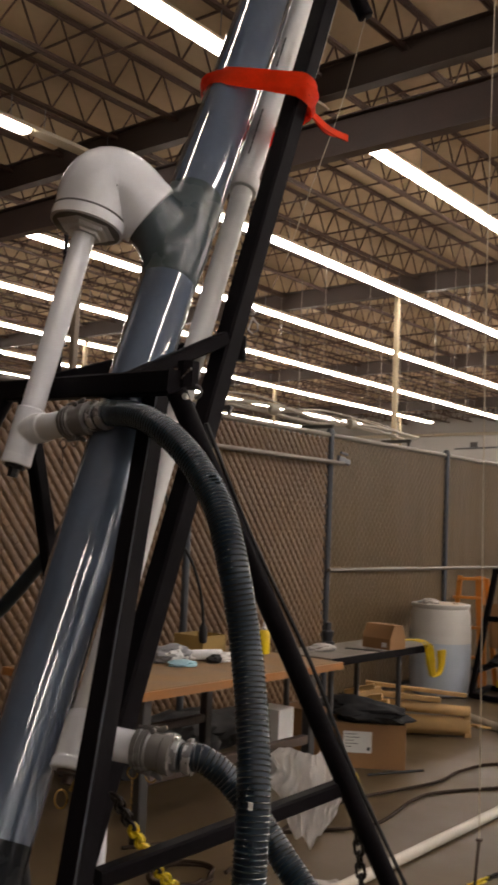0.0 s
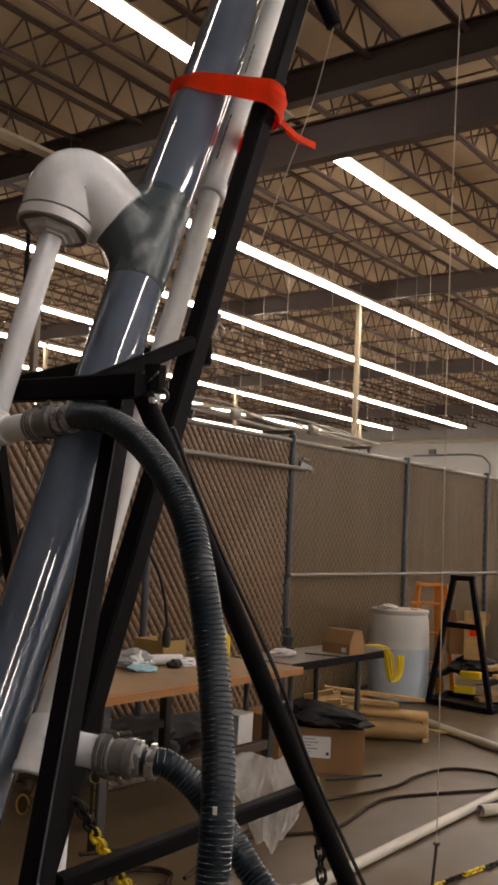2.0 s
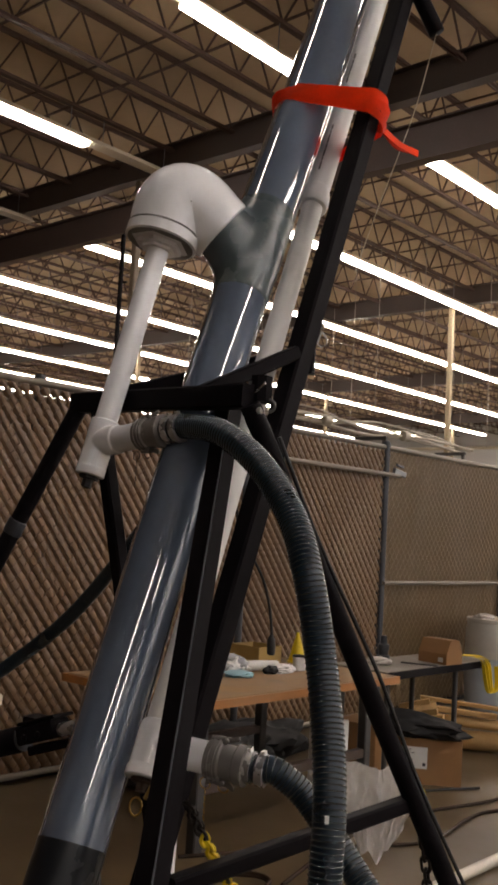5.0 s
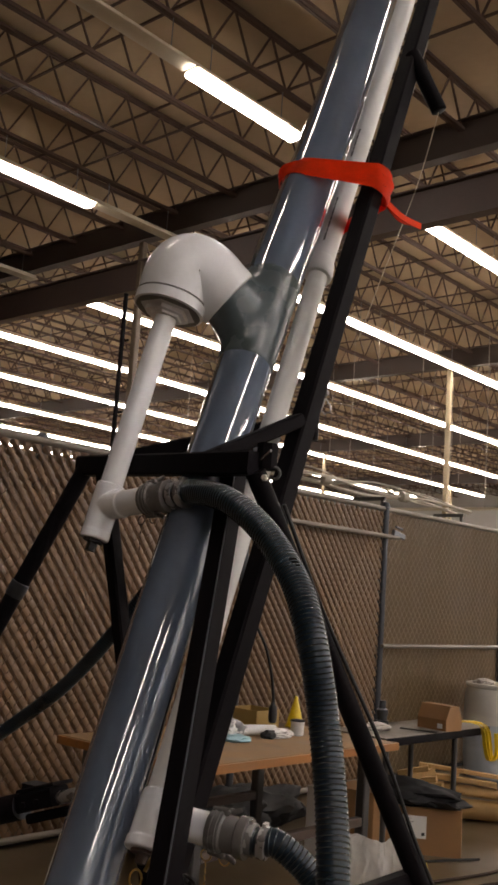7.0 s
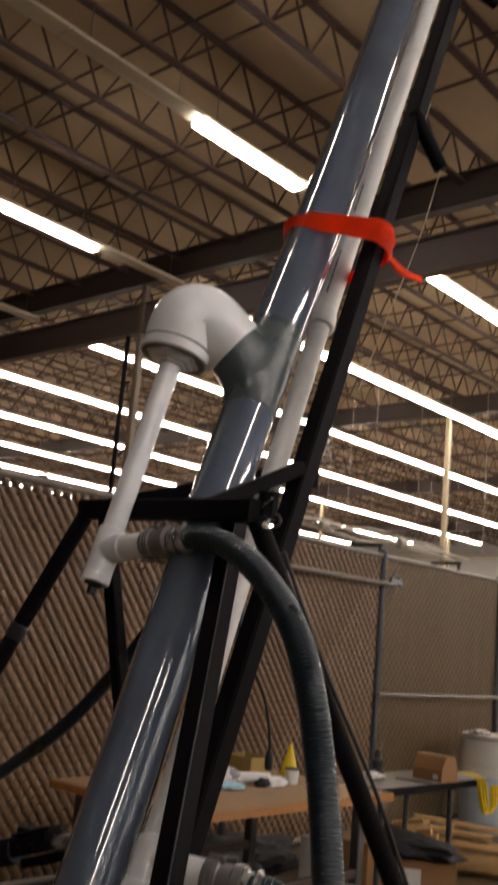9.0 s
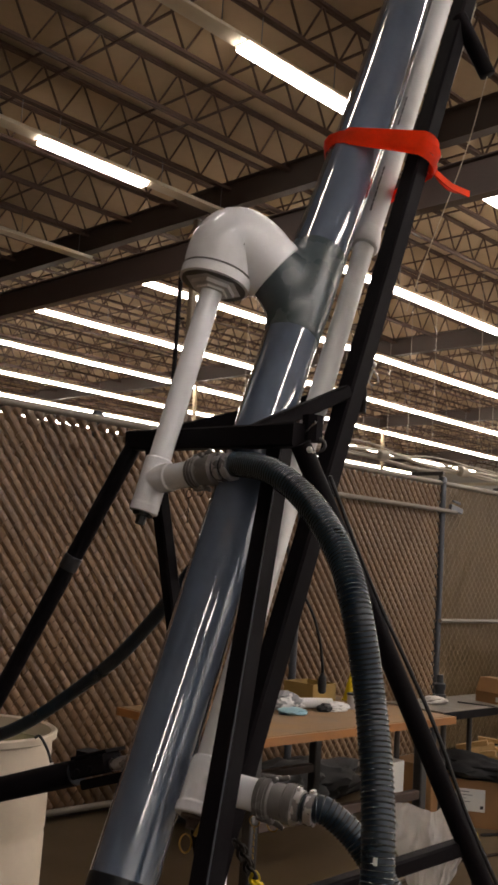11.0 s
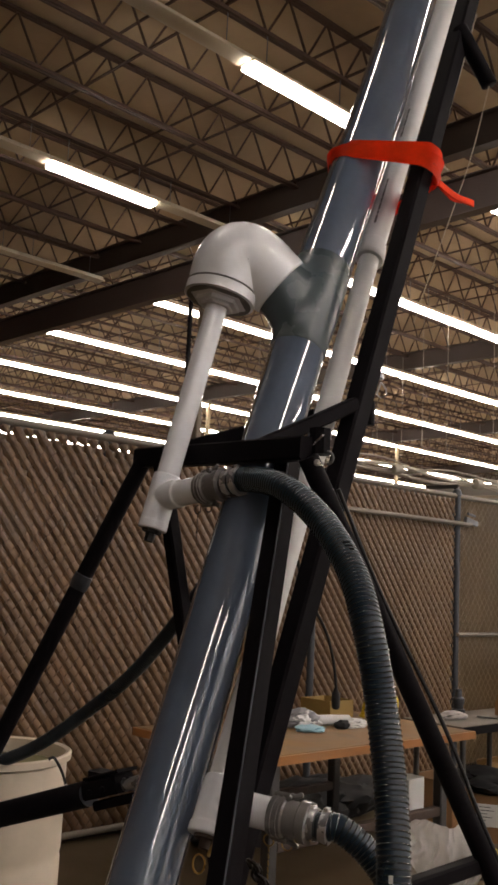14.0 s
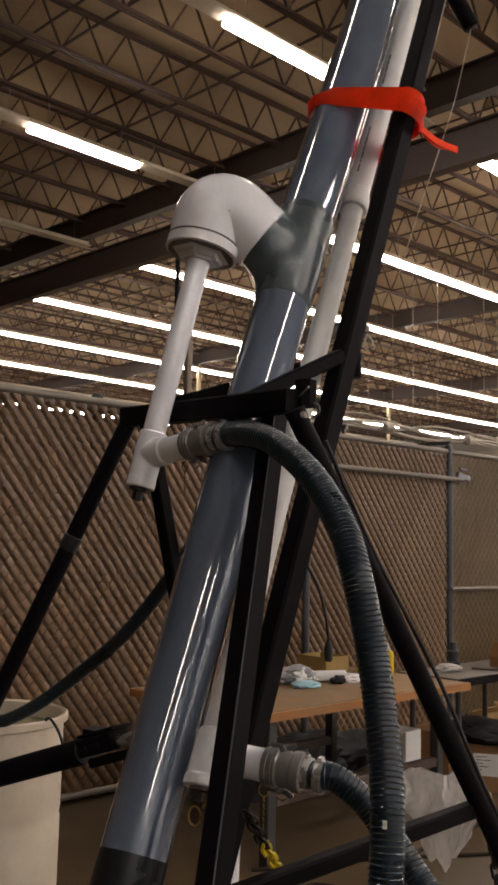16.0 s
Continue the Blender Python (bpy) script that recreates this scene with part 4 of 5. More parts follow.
table = thing("steel_table", "narrow dark steel work table", "table", at=(-3.4, 5.75, 0))
bm = B()
block(bm, (-3.34, 5.72, 0.725), (0.44, 1.34, 0.03), 0, 0.006)
part("tabletop", bm, TABLETOP, table)
for p, q in (((-3.125, 5.06, 0.712), (-3.125, 6.38, 0.712)), ((-3.555, 5.06, 0.712), (-3.555, 6.38, 0.712))):
    bm = B()
    beam(bm, p, q, 0.012, 0.05, (0, 0, 1), 0.002)
    part("apron", bm, BLACK, table, "dark steel edge rail")
for x in (-3.52, -3.18):
    for y in (5.15, 6.0):
        bm = B()
        sweep(bm, [(x, y, 0), (x, y, 0.71)], 0.018, 12)
        part("leg", bm, STEEL, table, "", True)


def carton(name, label, c, size, rz, mat=CARD, flap=False, group=""):
    x, y, z = c
    b = thing(name, label, "box", group, at=(x, y, z))
    bm = B()
    block(bm, (x, y, z + size[2] / 2), size, rz, 0.004)
    part("carton_body", bm, mat, b)
    m = Matrix.Translation((x, y, z)) @ Matrix.Rotation(rz, 4, "Z")
    if flap:
        for sx in (-1, 1):
            bm = B()
            beam(bm, m @ V(sx * size[0] / 2, -size[1] / 2 + 0.01, size[2] + 0.001), m @ V(sx * (size[0] / 2 + 0.02), -size[1] / 2 - 0.01, size[2] + 0.12), size[0] * 0.5, 0.004, m.to_3x3() @ V(0, 1, 0))
            part("flap", bm, mat, b)
    return b, m


cb, cm = carton("cardboard_box", "brown cardboard box with a white label on the floor", (-3.21, 5.645, 0), (0.5, 0.3, 0.285), radians(33), CARD)
bm = B()
q = cm
beam(bm, q @ V(-0.155, -0.1525, 0.165), q @ V(0.03, -0.1525, 0.165), 0.005, 0.135, (0, 0, 1))
lb = part("shipping_label", bm, LABEL, cb, "white paper label")
for k in range(5):
    bm = B()
    beam(bm, q @ V(-0.14, -0.1555, 0.215 - 0.02 * k), q @ V(-0.14 + (0.07, 0.09, 0.05, 0.08, 0.04)[k], -0.1555, 0.215 - 0.02 * k), 0.001, 0.004, (0, 0, 1))
    part("print_bar", bm, INK, lb)
bm = B()
beam(bm, q @ V(0.0, -0.1555, 0.125), q @ V(0.02, -0.1555, 0.125), 0.001, 0.02, (0, 0, 1))
part("print_bar", bm, INK, lb)
sb = thing("small_carton", "small brown cardboard box with a gabled top on the steel table", "box", at=(-3.25, 5.86, 0.74))
bm = B()
block(bm, (0, 0, 0.035), (0.24, 0.17, 0.07), 0, 0.002)
lower, upper = ([bm.verts.new((x * f, y * g, z)) for x, y in ((-0.12, -0.085), (0.12, -0.085), (0.12, 0.085), (-0.12, 0.085))] for f, g, z in ((1, 1, 0.07), (1, 0.5, 0.16)))
for k in range(4):
    bm.faces.new((lower[k], lower[(k + 1) % 4], upper[(k + 1) % 4], upper[k]))
bm.faces.new(upper)
bmesh.ops.transform(bm, matrix=pose(-3.22, 5.855, 0.74, 0, 0, -8), verts=bm.verts[:])
part("carton_body", bm, CARD, sb)
bm = B()
beam(bm, (0.09, -0.0865, 0.03), (0.05, -0.0865, 0.03), 0.002, 0.03, (0, 0, 1))
bmesh.ops.transform(bm, matrix=pose(-3.22, 5.855, 0.74, 0, 0, -8), verts=bm.verts[:])
part("paper_label", bm, LABEL, sb, "small white paper label")
TRAY = material("yellow_card", (0.3, 0.2, 0.06), 0.75, vary=0.15, scale=5)
pt = thing("parts_tray", "open yellowish cardboard tray on the workbench", "tray", at=(-3.82, 4.62, 0.744))
for c, s in (((0, 0, 0.004), (0.24, 0.22, 0.006)), ((0, -0.107, 0.055), (0.24, 0.006, 0.1)), ((0, 0.107, 0.055), (0.24, 0.006, 0.1)), ((-0.117, 0, 0.055), (0.006, 0.208, 0.1)), ((0.117, 0, 0.055), (0.006, 0.208, 0.1))):
    bm = B()
    block(bm, V(-3.82, 4.62, 0.744) + V(*c), s, 0.0, 0.001)
    part("tray_side", bm, TRAY, pt)
carton("white_panel_box", "white box standing under the workbench", (-3.5, 5.0, 0), (0.18, 0.18, 0.4), radians(5), LABEL)
carton("brown_crate", "brown cardboard box beneath the steel table", (-3.5, 5.4, 0), (0.3, 0.3, 0.36), radians(8), CARD)


def crumple(name, label, c, size, mat, cat, seed, sub=4, rough=0.35, sit=True):
    """A crumpled soft body, displaced from a sphere, flat underneath."""
    bm = B()
    bmesh.ops.create_icosphere(bm, subdivisions=sub, radius=1.0)
    off = V(seed * 3.1, seed * 1.7, seed)
    for v in bm.verts:
        p = v.co.copy()
        d = noise.noise(p * 1.6 + off) * rough + noise.noise(p * 4.2 + off) * rough * 0.55 + abs(noise.noise(p * 8.0 + off)) * rough * 0.35
        v.co = p * (1 + d)
        v.co = V(v.co.x * size[0], v.co.y * size[1], v.co.z * size[2])
        if sit and v.co.z < -size[2] * 0.55:
            v.co.z = -size[2] * 0.55
    low = min(v.co.z for v in bm.verts)
    bmesh.ops.translate(bm, verts=bm.verts[:], vec=V(*c) - V(0, 0, low if sit else 0))
    return solo(name, bm, mat, label, cat, smooth=True)


def limp_rag(name, label, top, across, away, w, h, seed):
    """A thin limp rag hung up by its upper edge, folded and creased."""
    bm = B()
    n, m = 44, 56
    grid = []
    for j in range(m + 1):
        f = j / m
        row = []
        for i in range(n + 1):
            g = 2 * i / n - 1
            p = V(g * 1.6, f * 1.1, seed)
            half = w * (0.9 + 0.25 * math.sin(math.pi * min(1, f * 1.15 + 0.12)) + 0.28 * noise.noise(V(f * 4.5, seed, 1.0 if g > 0 else 5.0))) * (1 - 0.3 * f ** 8)
            fold = 0.035 * noise.noise(V(g * 2.6, f * 1.2, seed)) + 0.022 * noise.noise(V(g * 5.5 + f * 2, f * 3.0, seed)) + 0.006 * noise.noise(p * 9)
            z = -h * f * (0.86 + 0.08 * noise.noise(V(g * 2.4, seed, 9.0)) - 0.2 * g * g) + 0.02 * noise.noise(V(g * 2.5, 3.0, seed)) * (1 - f)
            row.append(bm.verts.new(V(*top) + across * (g * half) + away * fold + V(0, 0, z)))
        grid.append(row)
    for j in range(m):
        for i in range(n):
            bm.faces.new((grid[j][i], grid[j][i + 1], grid[j + 1][i + 1], grid[j + 1][i]))
    bmesh.ops.solidify(bm, geom=bm.faces[:], thickness=0.002)
    return solo(name, bm, RAG_CLOTH, label, "rag", smooth=True)


limp_rag("limp_rag", "crumpled off-white rag hung on the tripod brace", (-1.2, 2.05, 0.965), V(0.77, 0.64, 0), V(0.64, -0.77, 0), 0.08, 0.26, 3.3)
crumple("plastic_scrap", "crumpled plastic sheet on the concrete floor", (-2.1, 3.42, 0.0), (0.13, 0.22, 0.025), FILM, "sheet", 5)
crumple("plastic_scrap", "flattened plastic sheet on the concrete floor", (-2.34, 2.93, 0.0), (0.14, 0.16, 0.025), FILM, "sheet", 6)
crumple("dark_tarp", "black plastic sheeting heaped on the cardboard box", (-3.27, 5.66, 0.285), (0.33, 0.22, 0.075), DARK, "sheet", 2)
crumple("drum_wad", "white plastic wad on the drum lid", (-4.25, 8.45, 0.85), (0.08, 0.1, 0.04), FILM, "sheet", 8)
crumple("grey_rag", "crumpled grey rag on the workbench", (-3.62, 4.12, 0.745), (0.11, 0.12, 0.06), material("grey_rag_cloth", (0.25, 0.25, 0.26), 0.85, vary=0.15), "rag", 4)
crumple("white_rag", "crumpled white paper towel on the workbench", (-3.58, 4.13, 0.745), (0.08, 0.1, 0.055), PAPER, "towel", 12)
crumple("white_glove", "white cotton cloth bundle on the workbench", (-3.42, 4.4, 0.745), (0.05, 0.09, 0.03), PAPER, "cloth", 14)
crumple("face_mask", "pale blue disposable mask on the workbench", (-3.44, 4.05, 0.745), (0.07, 0.09, 0.02), BLUE, "mask", 15, 3)
crumple("dark_fitting", "small black fitting on the workbench", (-3.42, 4.3, 0.745), (0.04, 0.05, 0.03), DARK, "fitting", 16, 3)
# two dark heaps added to deepen the shade below and behind the bench
crumple("shade_heap", "dark cloth heap added as shade under the workbench", (-4.15, 4.5, 0.0), (0.25, 0.62, 0.2), DARK, "sack", 17)
crumple("shade_heap", "dark cloth heap added as shade against the fence", (-4.25, 5.25, 0.0), (0.2, 0.42, 0.16), DARK, "sack", 27)
crumple("film_scrap", "crumpled clear plastic film on the steel table", (-3.37, 5.33, 0.741), (0.07, 0.1, 0.03), FILM, "film", 31, 3)
bm = B()
beam(bm, (-3.34, 5.56, 0.7455), (-3.1, 5.62, 0.7455), 0.03, 0.008, (0, 0, 1), 0.002)
solo("dark_strip", bm, STEEL, "thin dark metal strip lying on the steel table", "strip")
bm = B()
sweep(bm, spline([(-3.02, 5.36, 0.008), (-2.93, 5.54, 0.009), (-2.83, 5.73, 0.008)], 4), 0.008, 8)
solo("black_rod", bm, RUBBER, "short black rod lying on the floor beside the box", "rod", smooth=True)
crumple("black_sack", "large black sack slumped beside the fence", (-4.2, 12.1, 0.0), (0.3, 0.42, 0.62), DARK, "sack", 23, 4, 0.16)
bm = B()
sweep(bm, spline([(-3.58, 4.16, 0.775), (-3.53, 4.28, 0.778), (-3.48, 4.42, 0.775)], 5), 0.03, 16)
solo("paper_roll", bm, PAPER, "white paper roll lying on the workbench", "paper roll", smooth=True)
tub = thing("plastic_tub", "white plastic tub with a dark lid on the workbench", "tub", at=(-3.43, 4.57, 0.744))
bm = B()
lathe(bm, (-3.43, 4.57, 0.744), (0, 0, 1), [(0, 0.034), (0.004, 0.038), (0.07, 0.04), (0.074, 0.043), (0.08, 0.043)], 24)
part("tub_body", bm, PAPER, tub, "", True)
bm = B()
lathe(bm, (-3.43, 4.57, 0.824), (0, 0, 1), [(0, 0.042), (0.001, 0.044), (0.008, 0.044), (0.01, 0.04)], 24)
part("tub_lid", bm, DARK, tub, "dark lid", True)
bm = B()
lathe(bm, (-3.67, 4.85, 0.744), (0, 0, 1), [(0, 0.062), (0.006, 0.064), (0.012, 0.054), (0.1, 0.033), (0.165, 0.013), (0.185, 0.009), (0.188, 0.004)], 24)
solo("yellow_cone", bm, YELLOW, "yellow plastic cone standing on the workbench", "cone", smooth=True)
gb = thing("glue_bottle", "yellow plastic squeeze bottle with a white nozzle on the workbench", "bottle", at=(-3.5, 4.86, 0.744))
bm = B()
lathe(bm, (-3.5, 4.86, 0.744), (0, 0, 1), [(0, 0.034), (0.006, 0.038), (0.12, 0.038), (0.14, 0.03), (0.15, 0.014)], 20)
part("bottle_body", bm, YELLOW, gb, "", True)
bm = B()
lathe(bm, (-3.5, 4.86, 0.892), (0, 0, 1), [(0, 0.016), (0.014, 0.016), (0.016, 0.008), (0.045, 0.004)], 14)
part("nozzle", bm, PAPER, gb, "white nozzle", True)
bm = B()
lathe(bm, (-3.5, 5.58, 0.74), (0, 0, 1), [(0, 0.045), (0.03, 0.045), (0.035, 0.034), (0.06, 0.034), (0.07, 0.04), (0.1, 0.04), (0.11, 0.024), (0.16, 0.022)], 16)
solo("pipe_flange", bm, POST, "grey metal pipe flange standing on the steel table", "flange", smooth=True)
# yellow strap draped over the table's end
ys = thing("yellow_strap", "bright yellow webbing strap hung over the table end", "strap", at=(-3.1, 6.2, 0.74))
for k, dy in enumerate((0.0, 0.045, 0.08)):
    pts = spline([(-3.25, 6.1 + dy, 0.77), (-3.14, 6.16 + dy, 0.775), (-3.085, 6.2 + dy, 0.74), (-3.08, 6.24 + dy, 0.62), (-3.08, 6.3 + dy * 0.6, 0.52), (-3.06, 6.37 + dy * 0.5, 0.56), (-3.06, 6.36 + dy, 0.7)], 6)
    bm = B()
    for a, b in zip(pts, pts[1:]):
        beam(bm, a, b, 0.028, 0.006)
    part("strap_loop", bm, YELLOW, ys)

# ---- blue-grey drum ----
pd = thing("plastic_drum", "milky blue-white plastic drum standing by the fence", "drum", at=(-4.2, 8.6, 0))
bm = B()
lathe(bm, (-4.2, 8.6, 0.0), (0, 0, 1), [(0, 0.24), (0.02, 0.27), (0.12, 0.285), (0.27, 0.292), (0.285, 0.29), (0.3, 0.292), (0.5, 0.292)], 40)
part("drum_body", bm, DRUM, pd, "blue-grey filled lower part", True)
bm = B()
lathe(bm, (-4.2, 8.6, 0.5), (0, 0, 1), [(0, 0.292), (0.06, 0.292), (0.075, 0.29), (0.09, 0.292), (0.26, 0.282), (0.32, 0.27), (0.335, 0.282), (0.36, 0.282), (0.365, 0.26), (0.35, 0.25)], 40)
part("drum_upper", bm, DRUM_T, pd, "milky empty upper part", True)
bm = B()
lathe(bm, (-4.2, 8.6, 0.852), (0, 0, 1), [(0, 0.255), (0.008, 0.255), (0.01, 0.25)], 40)
part("drum_lid", bm, DRUM_W, pd, "cream drum lid", True)
for dx in (-0.12, 0.13):
    bm = B()
    lathe(bm, (-4.2 + dx, 8.6 + dx * 0.4, 0.862), (0, 0, 1), [(0, 0.035), (0.014, 0.035), (0.016, 0.03)], 14)
    part("bung", bm, DRUM_W, pd, "", True)
# cream open drum with the hose in it
dr = thing("open_drum", "cream open-top plastic drum with a hose hung in it", "drum", at=(-2.79, 1.69, 0))
bm = B()
lathe(bm, (-2.79, 1.69, 0), (0, 0, 1), [(0, 0.24), (0.02, 0.255), (0.3, 0.26), (0.31, 0.256), (0.33, 0.26), (0.6, 0.262), (0.61, 0.258), (0.63, 0.263), (0.91, 0.264), (0.918, 0.278), (0.938, 0.279), (0.943, 0.272), (0.938, 0.258), (0.2, 0.25)], 44)
part("drum_body", bm, DRUM_W, dr, "", True)
bm = B()
lathe(bm, (-2.79, 1.69, 0.2), (0, 0, 1), [(0, 0.245), (0.69, 0.254)], 32)
part("drum_liquid", bm, material("murky_water", (0.3, 0.28, 0.15), 0.1, vary=0.1), dr, "dull yellow liquid", True)
cord("drum_wire", "thin black wire hooked over the drum rim", [(-2.515, 1.75, 0.944), (-2.508, 1.765, 0.95), (-2.497, 1.79, 0.91), (-2.488, 1.806, 0.862)], 0.0045, RUBBER)
bm = B()
lathe(bm, (-2.488, 1.806, 0.868), (0, 0, -1), [(0, 0.004), (0.004, 0.008), (0.016, 0.008), (0.02, 0.004)], 10)
solo("wire_clip", bm, BARE, "small bright clip on the end of the drum wire", "clip", smooth=True)

# ---- A-frame rack, ladder, lumber ----
af = thing("a_frame_rack", "black steel A-frame rack loaded with lumber and boxes", "rack", at=(-3.6, 9.0, 0))
a, b, c, d = V(-3.87, 8.6, 0.03), V(-3.21, 8.5, 0.03), V(-3.22, 9.05, 0.03), V(-3.95, 9.2, 0.03)
p, q = V(-3.68, 8.69, 1.2), V(-3.5, 8.69, 1.2)
for e, f in ((a, p), (b, q), (p - (q - p) * 0.15, q + (q - p) * 0.15), (a, b), (b, c), (c, d), (d, a), (a.lerp(p, 0.62), b.lerp(q, 0.62)), (a.lerp(p, 0.2), V(-3.9, 9.2, 0.26)), (b.lerp(q, 0.2), V(-3.3, 9.05, 0.26))):
    bm = B()
    beam(bm, e, f, 0.05, 0.05, None, 0.005)
    part("rack_bar", bm, BLACK, af)
carton("parcel_box", "open brown cardboard box on the A-frame rack", (-3.75, 9.1, 0.45), (0.3, 0.26, 0.3), radians(30), CARD, True)
tp, tm = carton("tilted_parcel", "tall tan box with a red sticker on the rack", (-3.56, 8.93, 0.42), (0.2, 0.06, 0.46), radians(24), LUMBER)
bm = B()
beam(bm, tm @ V(-0.05, -0.033, 0.27), tm @ V(0.03, -0.033, 0.27), 0.003, 0.09, (0, 0, 1))
part("sticker", bm, ORANGE, tp, "faded red sticker")
for p, q, w in (((-3.4, 8.85, 0.36), (-2.6, 9.7, 0.5), 0.12), ((-3.35, 8.95, 0.38), (-2.5, 9.5, 0.42), 0.1), ((-3.3, 8.8, 0.3), (-2.4, 9.6, 0.34), 0.12), ((-3.4, 8.8, 0.14), (-2.4, 9.7, 0.2), 0.1), ((-3.45, 8.75, 0.08), (-2.5, 9.8, 0.1), 0.12)):
    bm = B()
    beam(bm, p, q, w, 0.035, (0, 0, 1), 0.003)
    solo("lumber_board", bm, LUMBER, "rough pine board stacked on the rack", "board", "pine boards")
for k, c in enumerate(((-3.55, 8.7, 0.16), (-3.5, 8.72, 0.3))):
    bm = B()
    block(bm, c, (0.19, 0.1, 0.06), 0.2, 0.01)
    solo("yellow_case", bm, YELLOW, "yellow plastic case on the rack", "case", "yellow cases")
crumple("black_cover", "black plastic cover lying on the rack", (-3.6, 9.1, 0.27), (0.28, 0.3, 0.1), DARK, "sheet", 21)
crumple("white_bag", "small white plastic bag on the rack lumber", (-3.1, 9.15, 0.5), (0.07, 0.07, 0.08), PAPER, "bag", 22, 3)
la = thing("step_ladder", "orange fibreglass step ladder leaning by the fence", "ladder", at=(-4.2, 9.25, 0))
for p, q, w in (((-4.36, 9.1, 0), (-4.27, 9.15, 1.12), 0.05), ((-4.06, 9.26, 0), (-4.1, 9.24, 1.12), 0.09), ((-4.3, 9.14, 1.09), (-4.04, 9.26, 1.09), 0.08), ((-3.96, 9.36, 0), (-4.04, 9.28, 1.1), 0.05)):
    bm = B()
    beam(bm, p, q, w, 0.03, None, 0.004)
    part("ladder_rail", bm, LADDER, la)
for z in (0.3, 0.6, 0.9):
    bm = B()
    beam(bm, (-4.33, 9.11, z), (-4.08, 9.25, z), 0.07, 0.025, (0, 0, 1), 0.003)
    part("ladder_step", bm, LADDER, la)
PILE = V(-0.07, -0.05, 0)
for p, q, w, h in (((-3.72, 6.62, 0.36), (-3.08, 7.05, 0.3), 0.05, 0.03), ((-3.62, 6.6, 0.3), (-3.2, 6.86, 0.27), 0.06, 0.04), ((-3.03, 6.98, 0.0), (-3.05, 7.0, 0.23), 0.05, 0.04), ((-3.48, 6.72, 0.0), (-3.49, 6.75, 0.33), 0.06, 0.05),
                   ((-3.78, 6.42, 0.3), (-3.58, 6.52, 0.36), 0.05, 0.04), ((-3.74, 6.46, 0.25), (-3.52, 6.54, 0.29), 0.06, 0.04), ((-3.68, 6.38, 0.28), (-3.58, 6.6, 0.33), 0.04, 0.05), ((-3.8, 6.5, 0.2), (-3.5, 6.6, 0.24), 0.08, 0.05),
                   ((-3.7, 6.55, 0.0), (-3.7, 6.56, 0.25), 0.07, 0.05), ((-3.2, 7.4, 0.012), (-2.98, 7.5, 0.012), 0.04, 0.02), ((-3.1, 7.28, 0.03), (-3.0, 7.45, 0.012), 0.04, 0.02)):
    bm = B()
    beam(bm, V(*p) + PILE, V(*q) + PILE, w, h, (0, 0, 1), 0.004)
    solo("lumber_offcut", bm, LUMBER, "pale pine offcut in a loose pile on the floor", "board", "pine offcuts")
for p, q, r in (((-3.62, 6.62, 0.22), (-3.02, 7.0, 0.19), 0.04), ((-3.47, 6.7, 0.08), (-3.04, 7.02, 0.075), 0.072), ((-3.6, 6.75, 0.05), (-3.3, 6.98, 0.05), 0.05)):
    bm = B()
    p, q = V(*p) + PILE, V(*q) + PILE
    lathe(bm, p, q - p, [(0, r * 0.93), (0.006, r), ((q - p).length - 0.006, r * 0.98), ((q - p).length, r * 0.9)], 14)
    solo("round_post", bm, LUMBER, "pale round wooden post in a loose pile", "post", "round posts", smooth=True)
for p, q, r in (((-3.41, 7.57, 0.032), (-2.38, 6.93, 0.032), 0.032), ((-2.06, 3.1, 0.026), (-2.06, 6.7, 0.026), 0.026), ((-1.98, 5.32, 0.034), (-1.6, 6.15, 0.034), 0.034)):
    bm = B()
    p, q = V(*p), V(*q)
    d = (q - p).normalized()
    lathe(bm, p, d, [(0.03, r * 0.8), (0, r * 0.85), (0, r), ((q - p).length, r), ((q - p).length, r * 0.85), ((q - p).length - 0.03, r * 0.8)], 20)
    solo("pvc_pipe", bm, OLD_PVC, "dusty cream PVC pipe lying on the concrete floor", "pipe", "loose white pipes", smooth=True)

# thin cords hanging from the far roof
rnd = random.Random(11)
for k in range(22):
    x, y = -9.25 - 1.71 * rnd.randrange(1, 9), 20 + 14 * rnd.random()
    bm = B()
    z = 4.6 + 1.6 * rnd.random()
    sweep(bm, [(x, y, z), (x + 0.02, y, 7.0), (x, y, JOIST_BOTTOM + 0.03)], 0.008, 6)
    solo("roof_cord", bm, CRATE, "thin pale cord hanging from the far roof", "cord", "hanging cords", smooth=True)

# ---- small things round the stand ----
bm = B()
q = V(-1.236, 1.262, 1.015)
sweep(bm, [q + V(0.012 * math.cos(a / 12 * 2 * math.pi) * 0.72, 0.012 * math.cos(a / 12 * 2 * math.pi) * 0.69, -0.02 + 0.018 * math.sin(a / 12 * 2 * math.pi)) for a in range(13)], 0.0022, 8)
sweep(bm, [q + V(0.02, 0.02, 0.02), q + V(0.012, 0.012, -0.005)], 0.004, 8)
part("brass_hook", bm, BRASS, rig, "brass hook and ring", True)
bm = B()
lathe(bm, W2 - WD * 0.066, -WD, [(0, 0.028), (0.012, 0.026), (0.013, 0.012), (0.03, 0.011)], 12)
part("drain_valve", bm, RUST, rig, "dark drain valve under the lower tee", True)
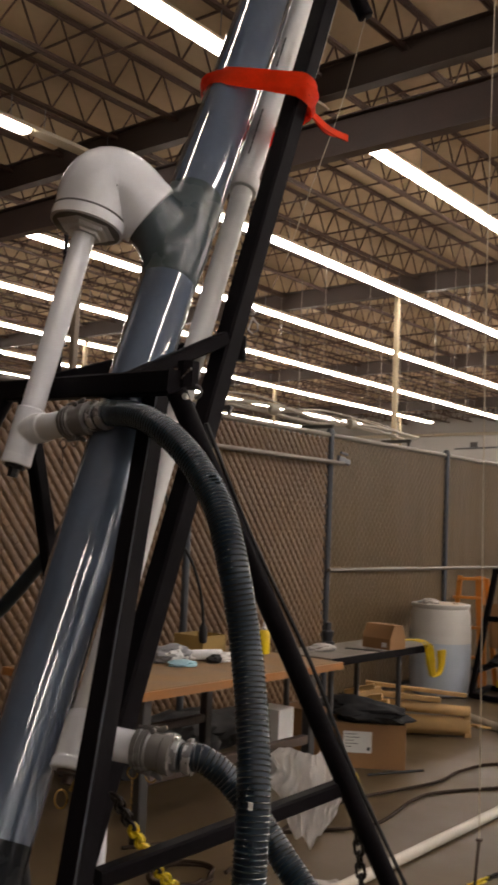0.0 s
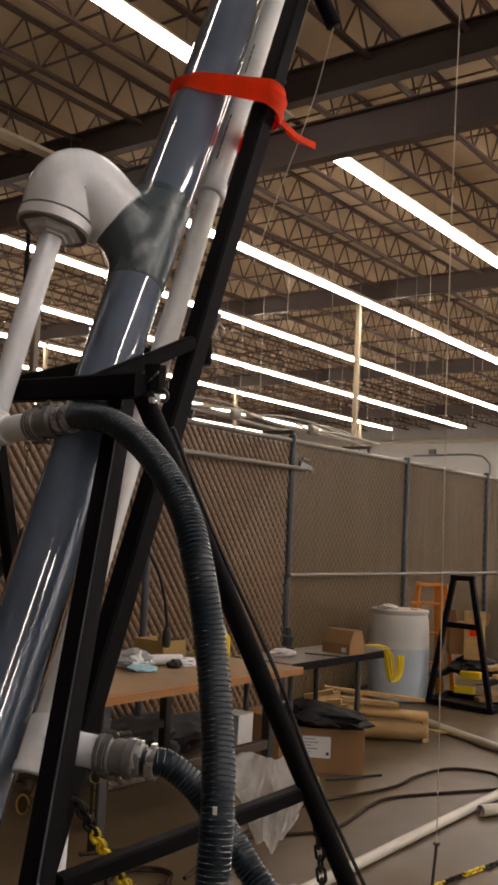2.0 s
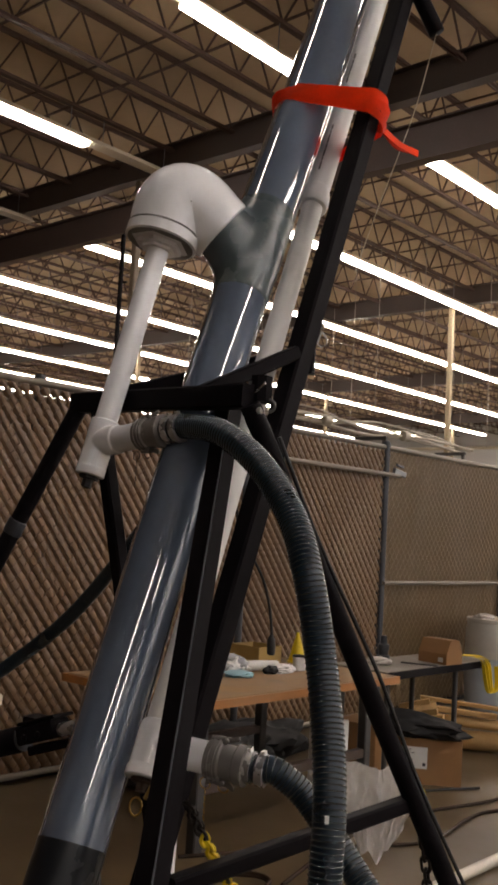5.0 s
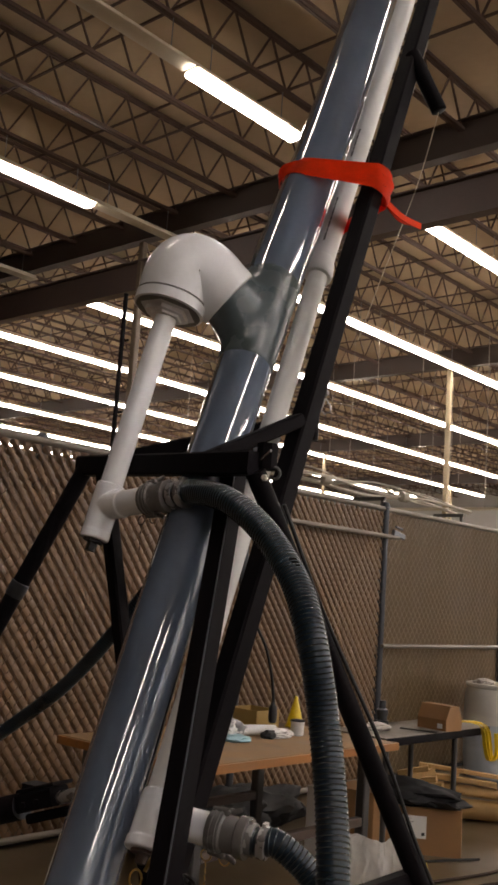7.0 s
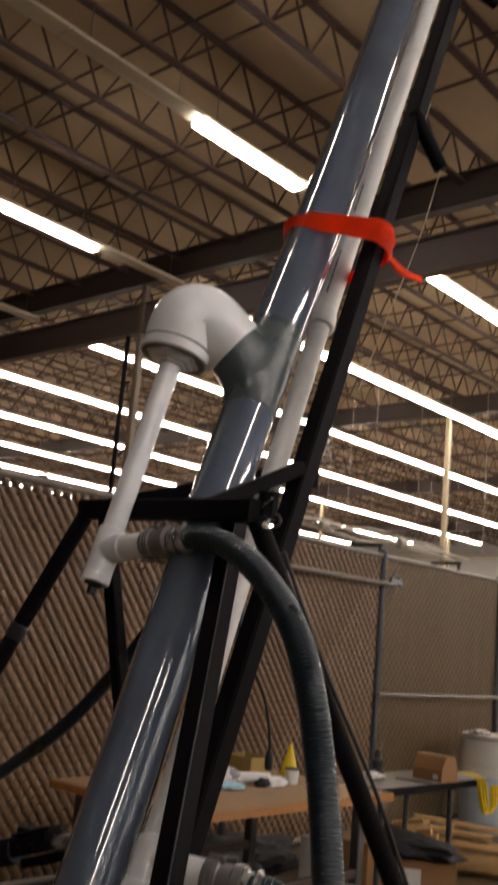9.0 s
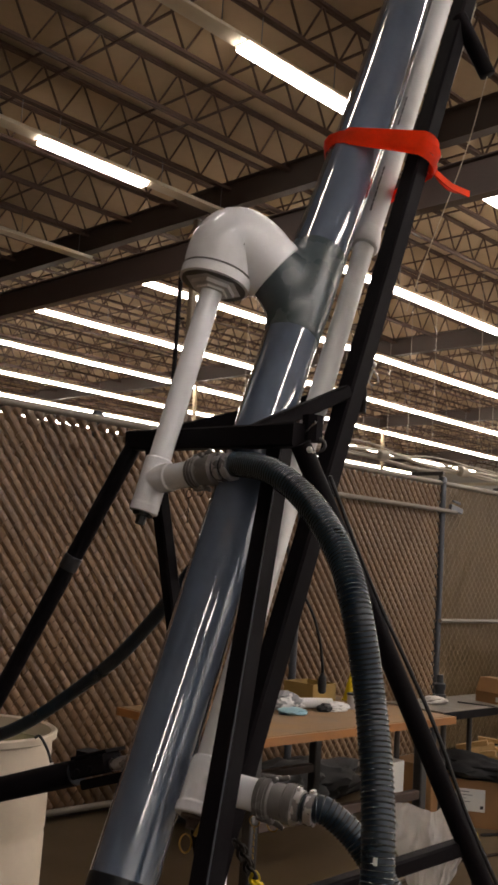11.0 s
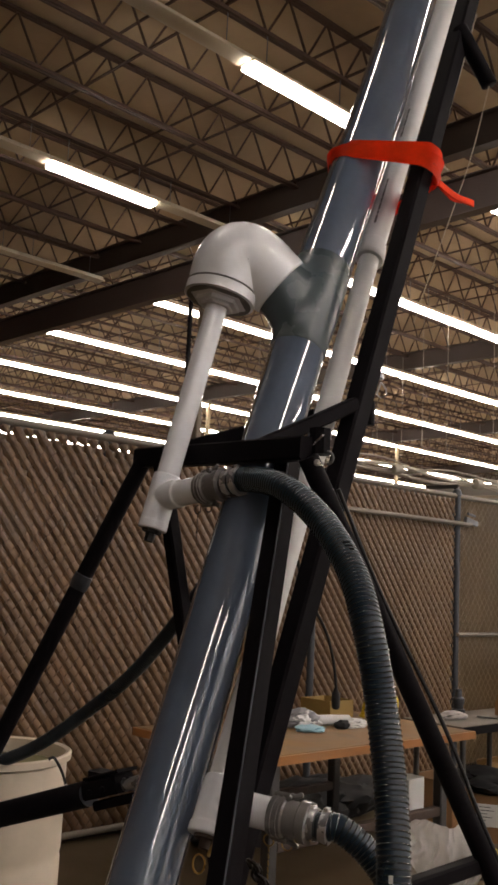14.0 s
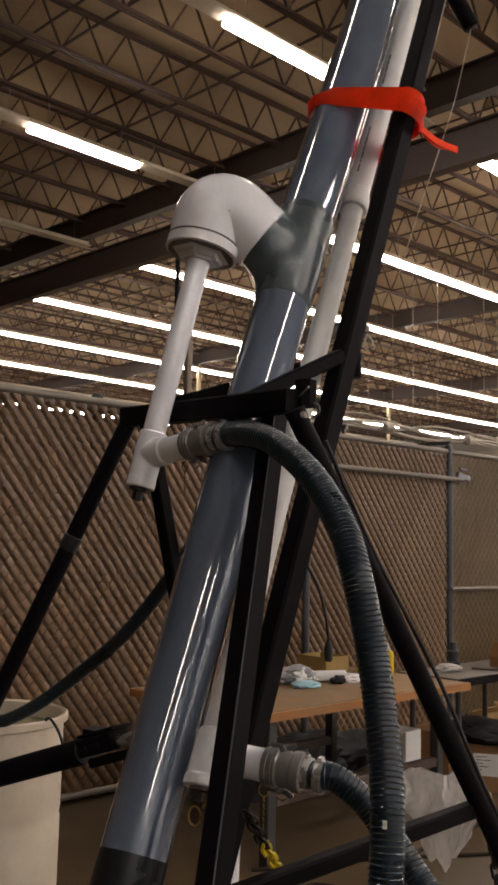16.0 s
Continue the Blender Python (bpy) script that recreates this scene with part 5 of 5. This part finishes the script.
cord("dangling_cord", "black cord hanging behind the riser pipe", [V(-1.6, 1.5, 1.1), V(-1.56, 1.44, 0.95), V(-1.532, 1.417, 0.824), V(-1.464, 1.394, 0.641), V(-1.46, 1.4, 0.3), V(-1.5, 1.5, 0.015)], 0.011, RUBBER)
bm = B()
sweep(bm, [V(-1.412, 1.53, 0.9), V(-1.378, 1.488, 0.643), V(-1.3, 1.39, 0.0)], 0.0242, 20)
solo("upright_pvc_pipe", bm, PVC, "white PVC pipe standing behind the stand", "pipe", smooth=True)
for p, d in ((TC + CD * 0.16, CD), (LT + LD * 0.14, LD)):
    for k in (-1, 1):
        c = p + V(0, 0, -0.05) + d * 0.02 * k
        bm = B()
        sweep(bm, [c + d * 0.011 * math.cos(a / 12 * 2 * math.pi) + V(0, 0, 0.011 * math.sin(a / 12 * 2 * math.pi)) for a in range(13)], 0.0014, 6)
        if k < 0:
            for j in range(5):
                sweep(bm, [c + V(0, 0, -0.012 - 0.013 * j), c + V(0.001, 0.001, -0.022 - 0.013 * j)], 0.0016, 5)
        part("pull_ring", bm, BRASS if d is LD else RUST, rig, "thin dull wire pull ring", True)
bm = B()
beam(bm, V(-0.821, 1.330, 1.058) + V(0.0135, -0.031, 0.004), V(-0.821, 1.330, 1.058) + V(0.0195, -0.0275, 0.004), 0.013, 0.002, V(0.45, -0.9, 0))
part("hose_tag", bm, LABEL, hu, "small white tag")

# ---- conduit and girt on the far wall ----
wc = thing("wall_conduit", "grey conduit and a pale girt fixed to the far wall", "conduit", at=(-26, 62.4, 7))
for pts, r, m in (([(-48, 62.3, 8.6), (6, 62.3, 8.62)], 0.12, FIXTURE), ([(-31, 62.38, 7.6), (-26.57, 62.38, 7.66), (-25.76, 62.38, 7.5), (-25.25, 62.38, 6.96), (-25.2, 62.38, 3.0)], 0.06, GALV)):
    bm = B()
    sweep(bm, pts, r, 8)
    part("conduit_run", bm, m, wc, "", True)
bm = B()
block(bm, (-29.5, 62.36, 7.85), (0.5, 0.18, 0.35), 0, 0.02)
part("junction_box", bm, STEEL, wc, "dark junction box")
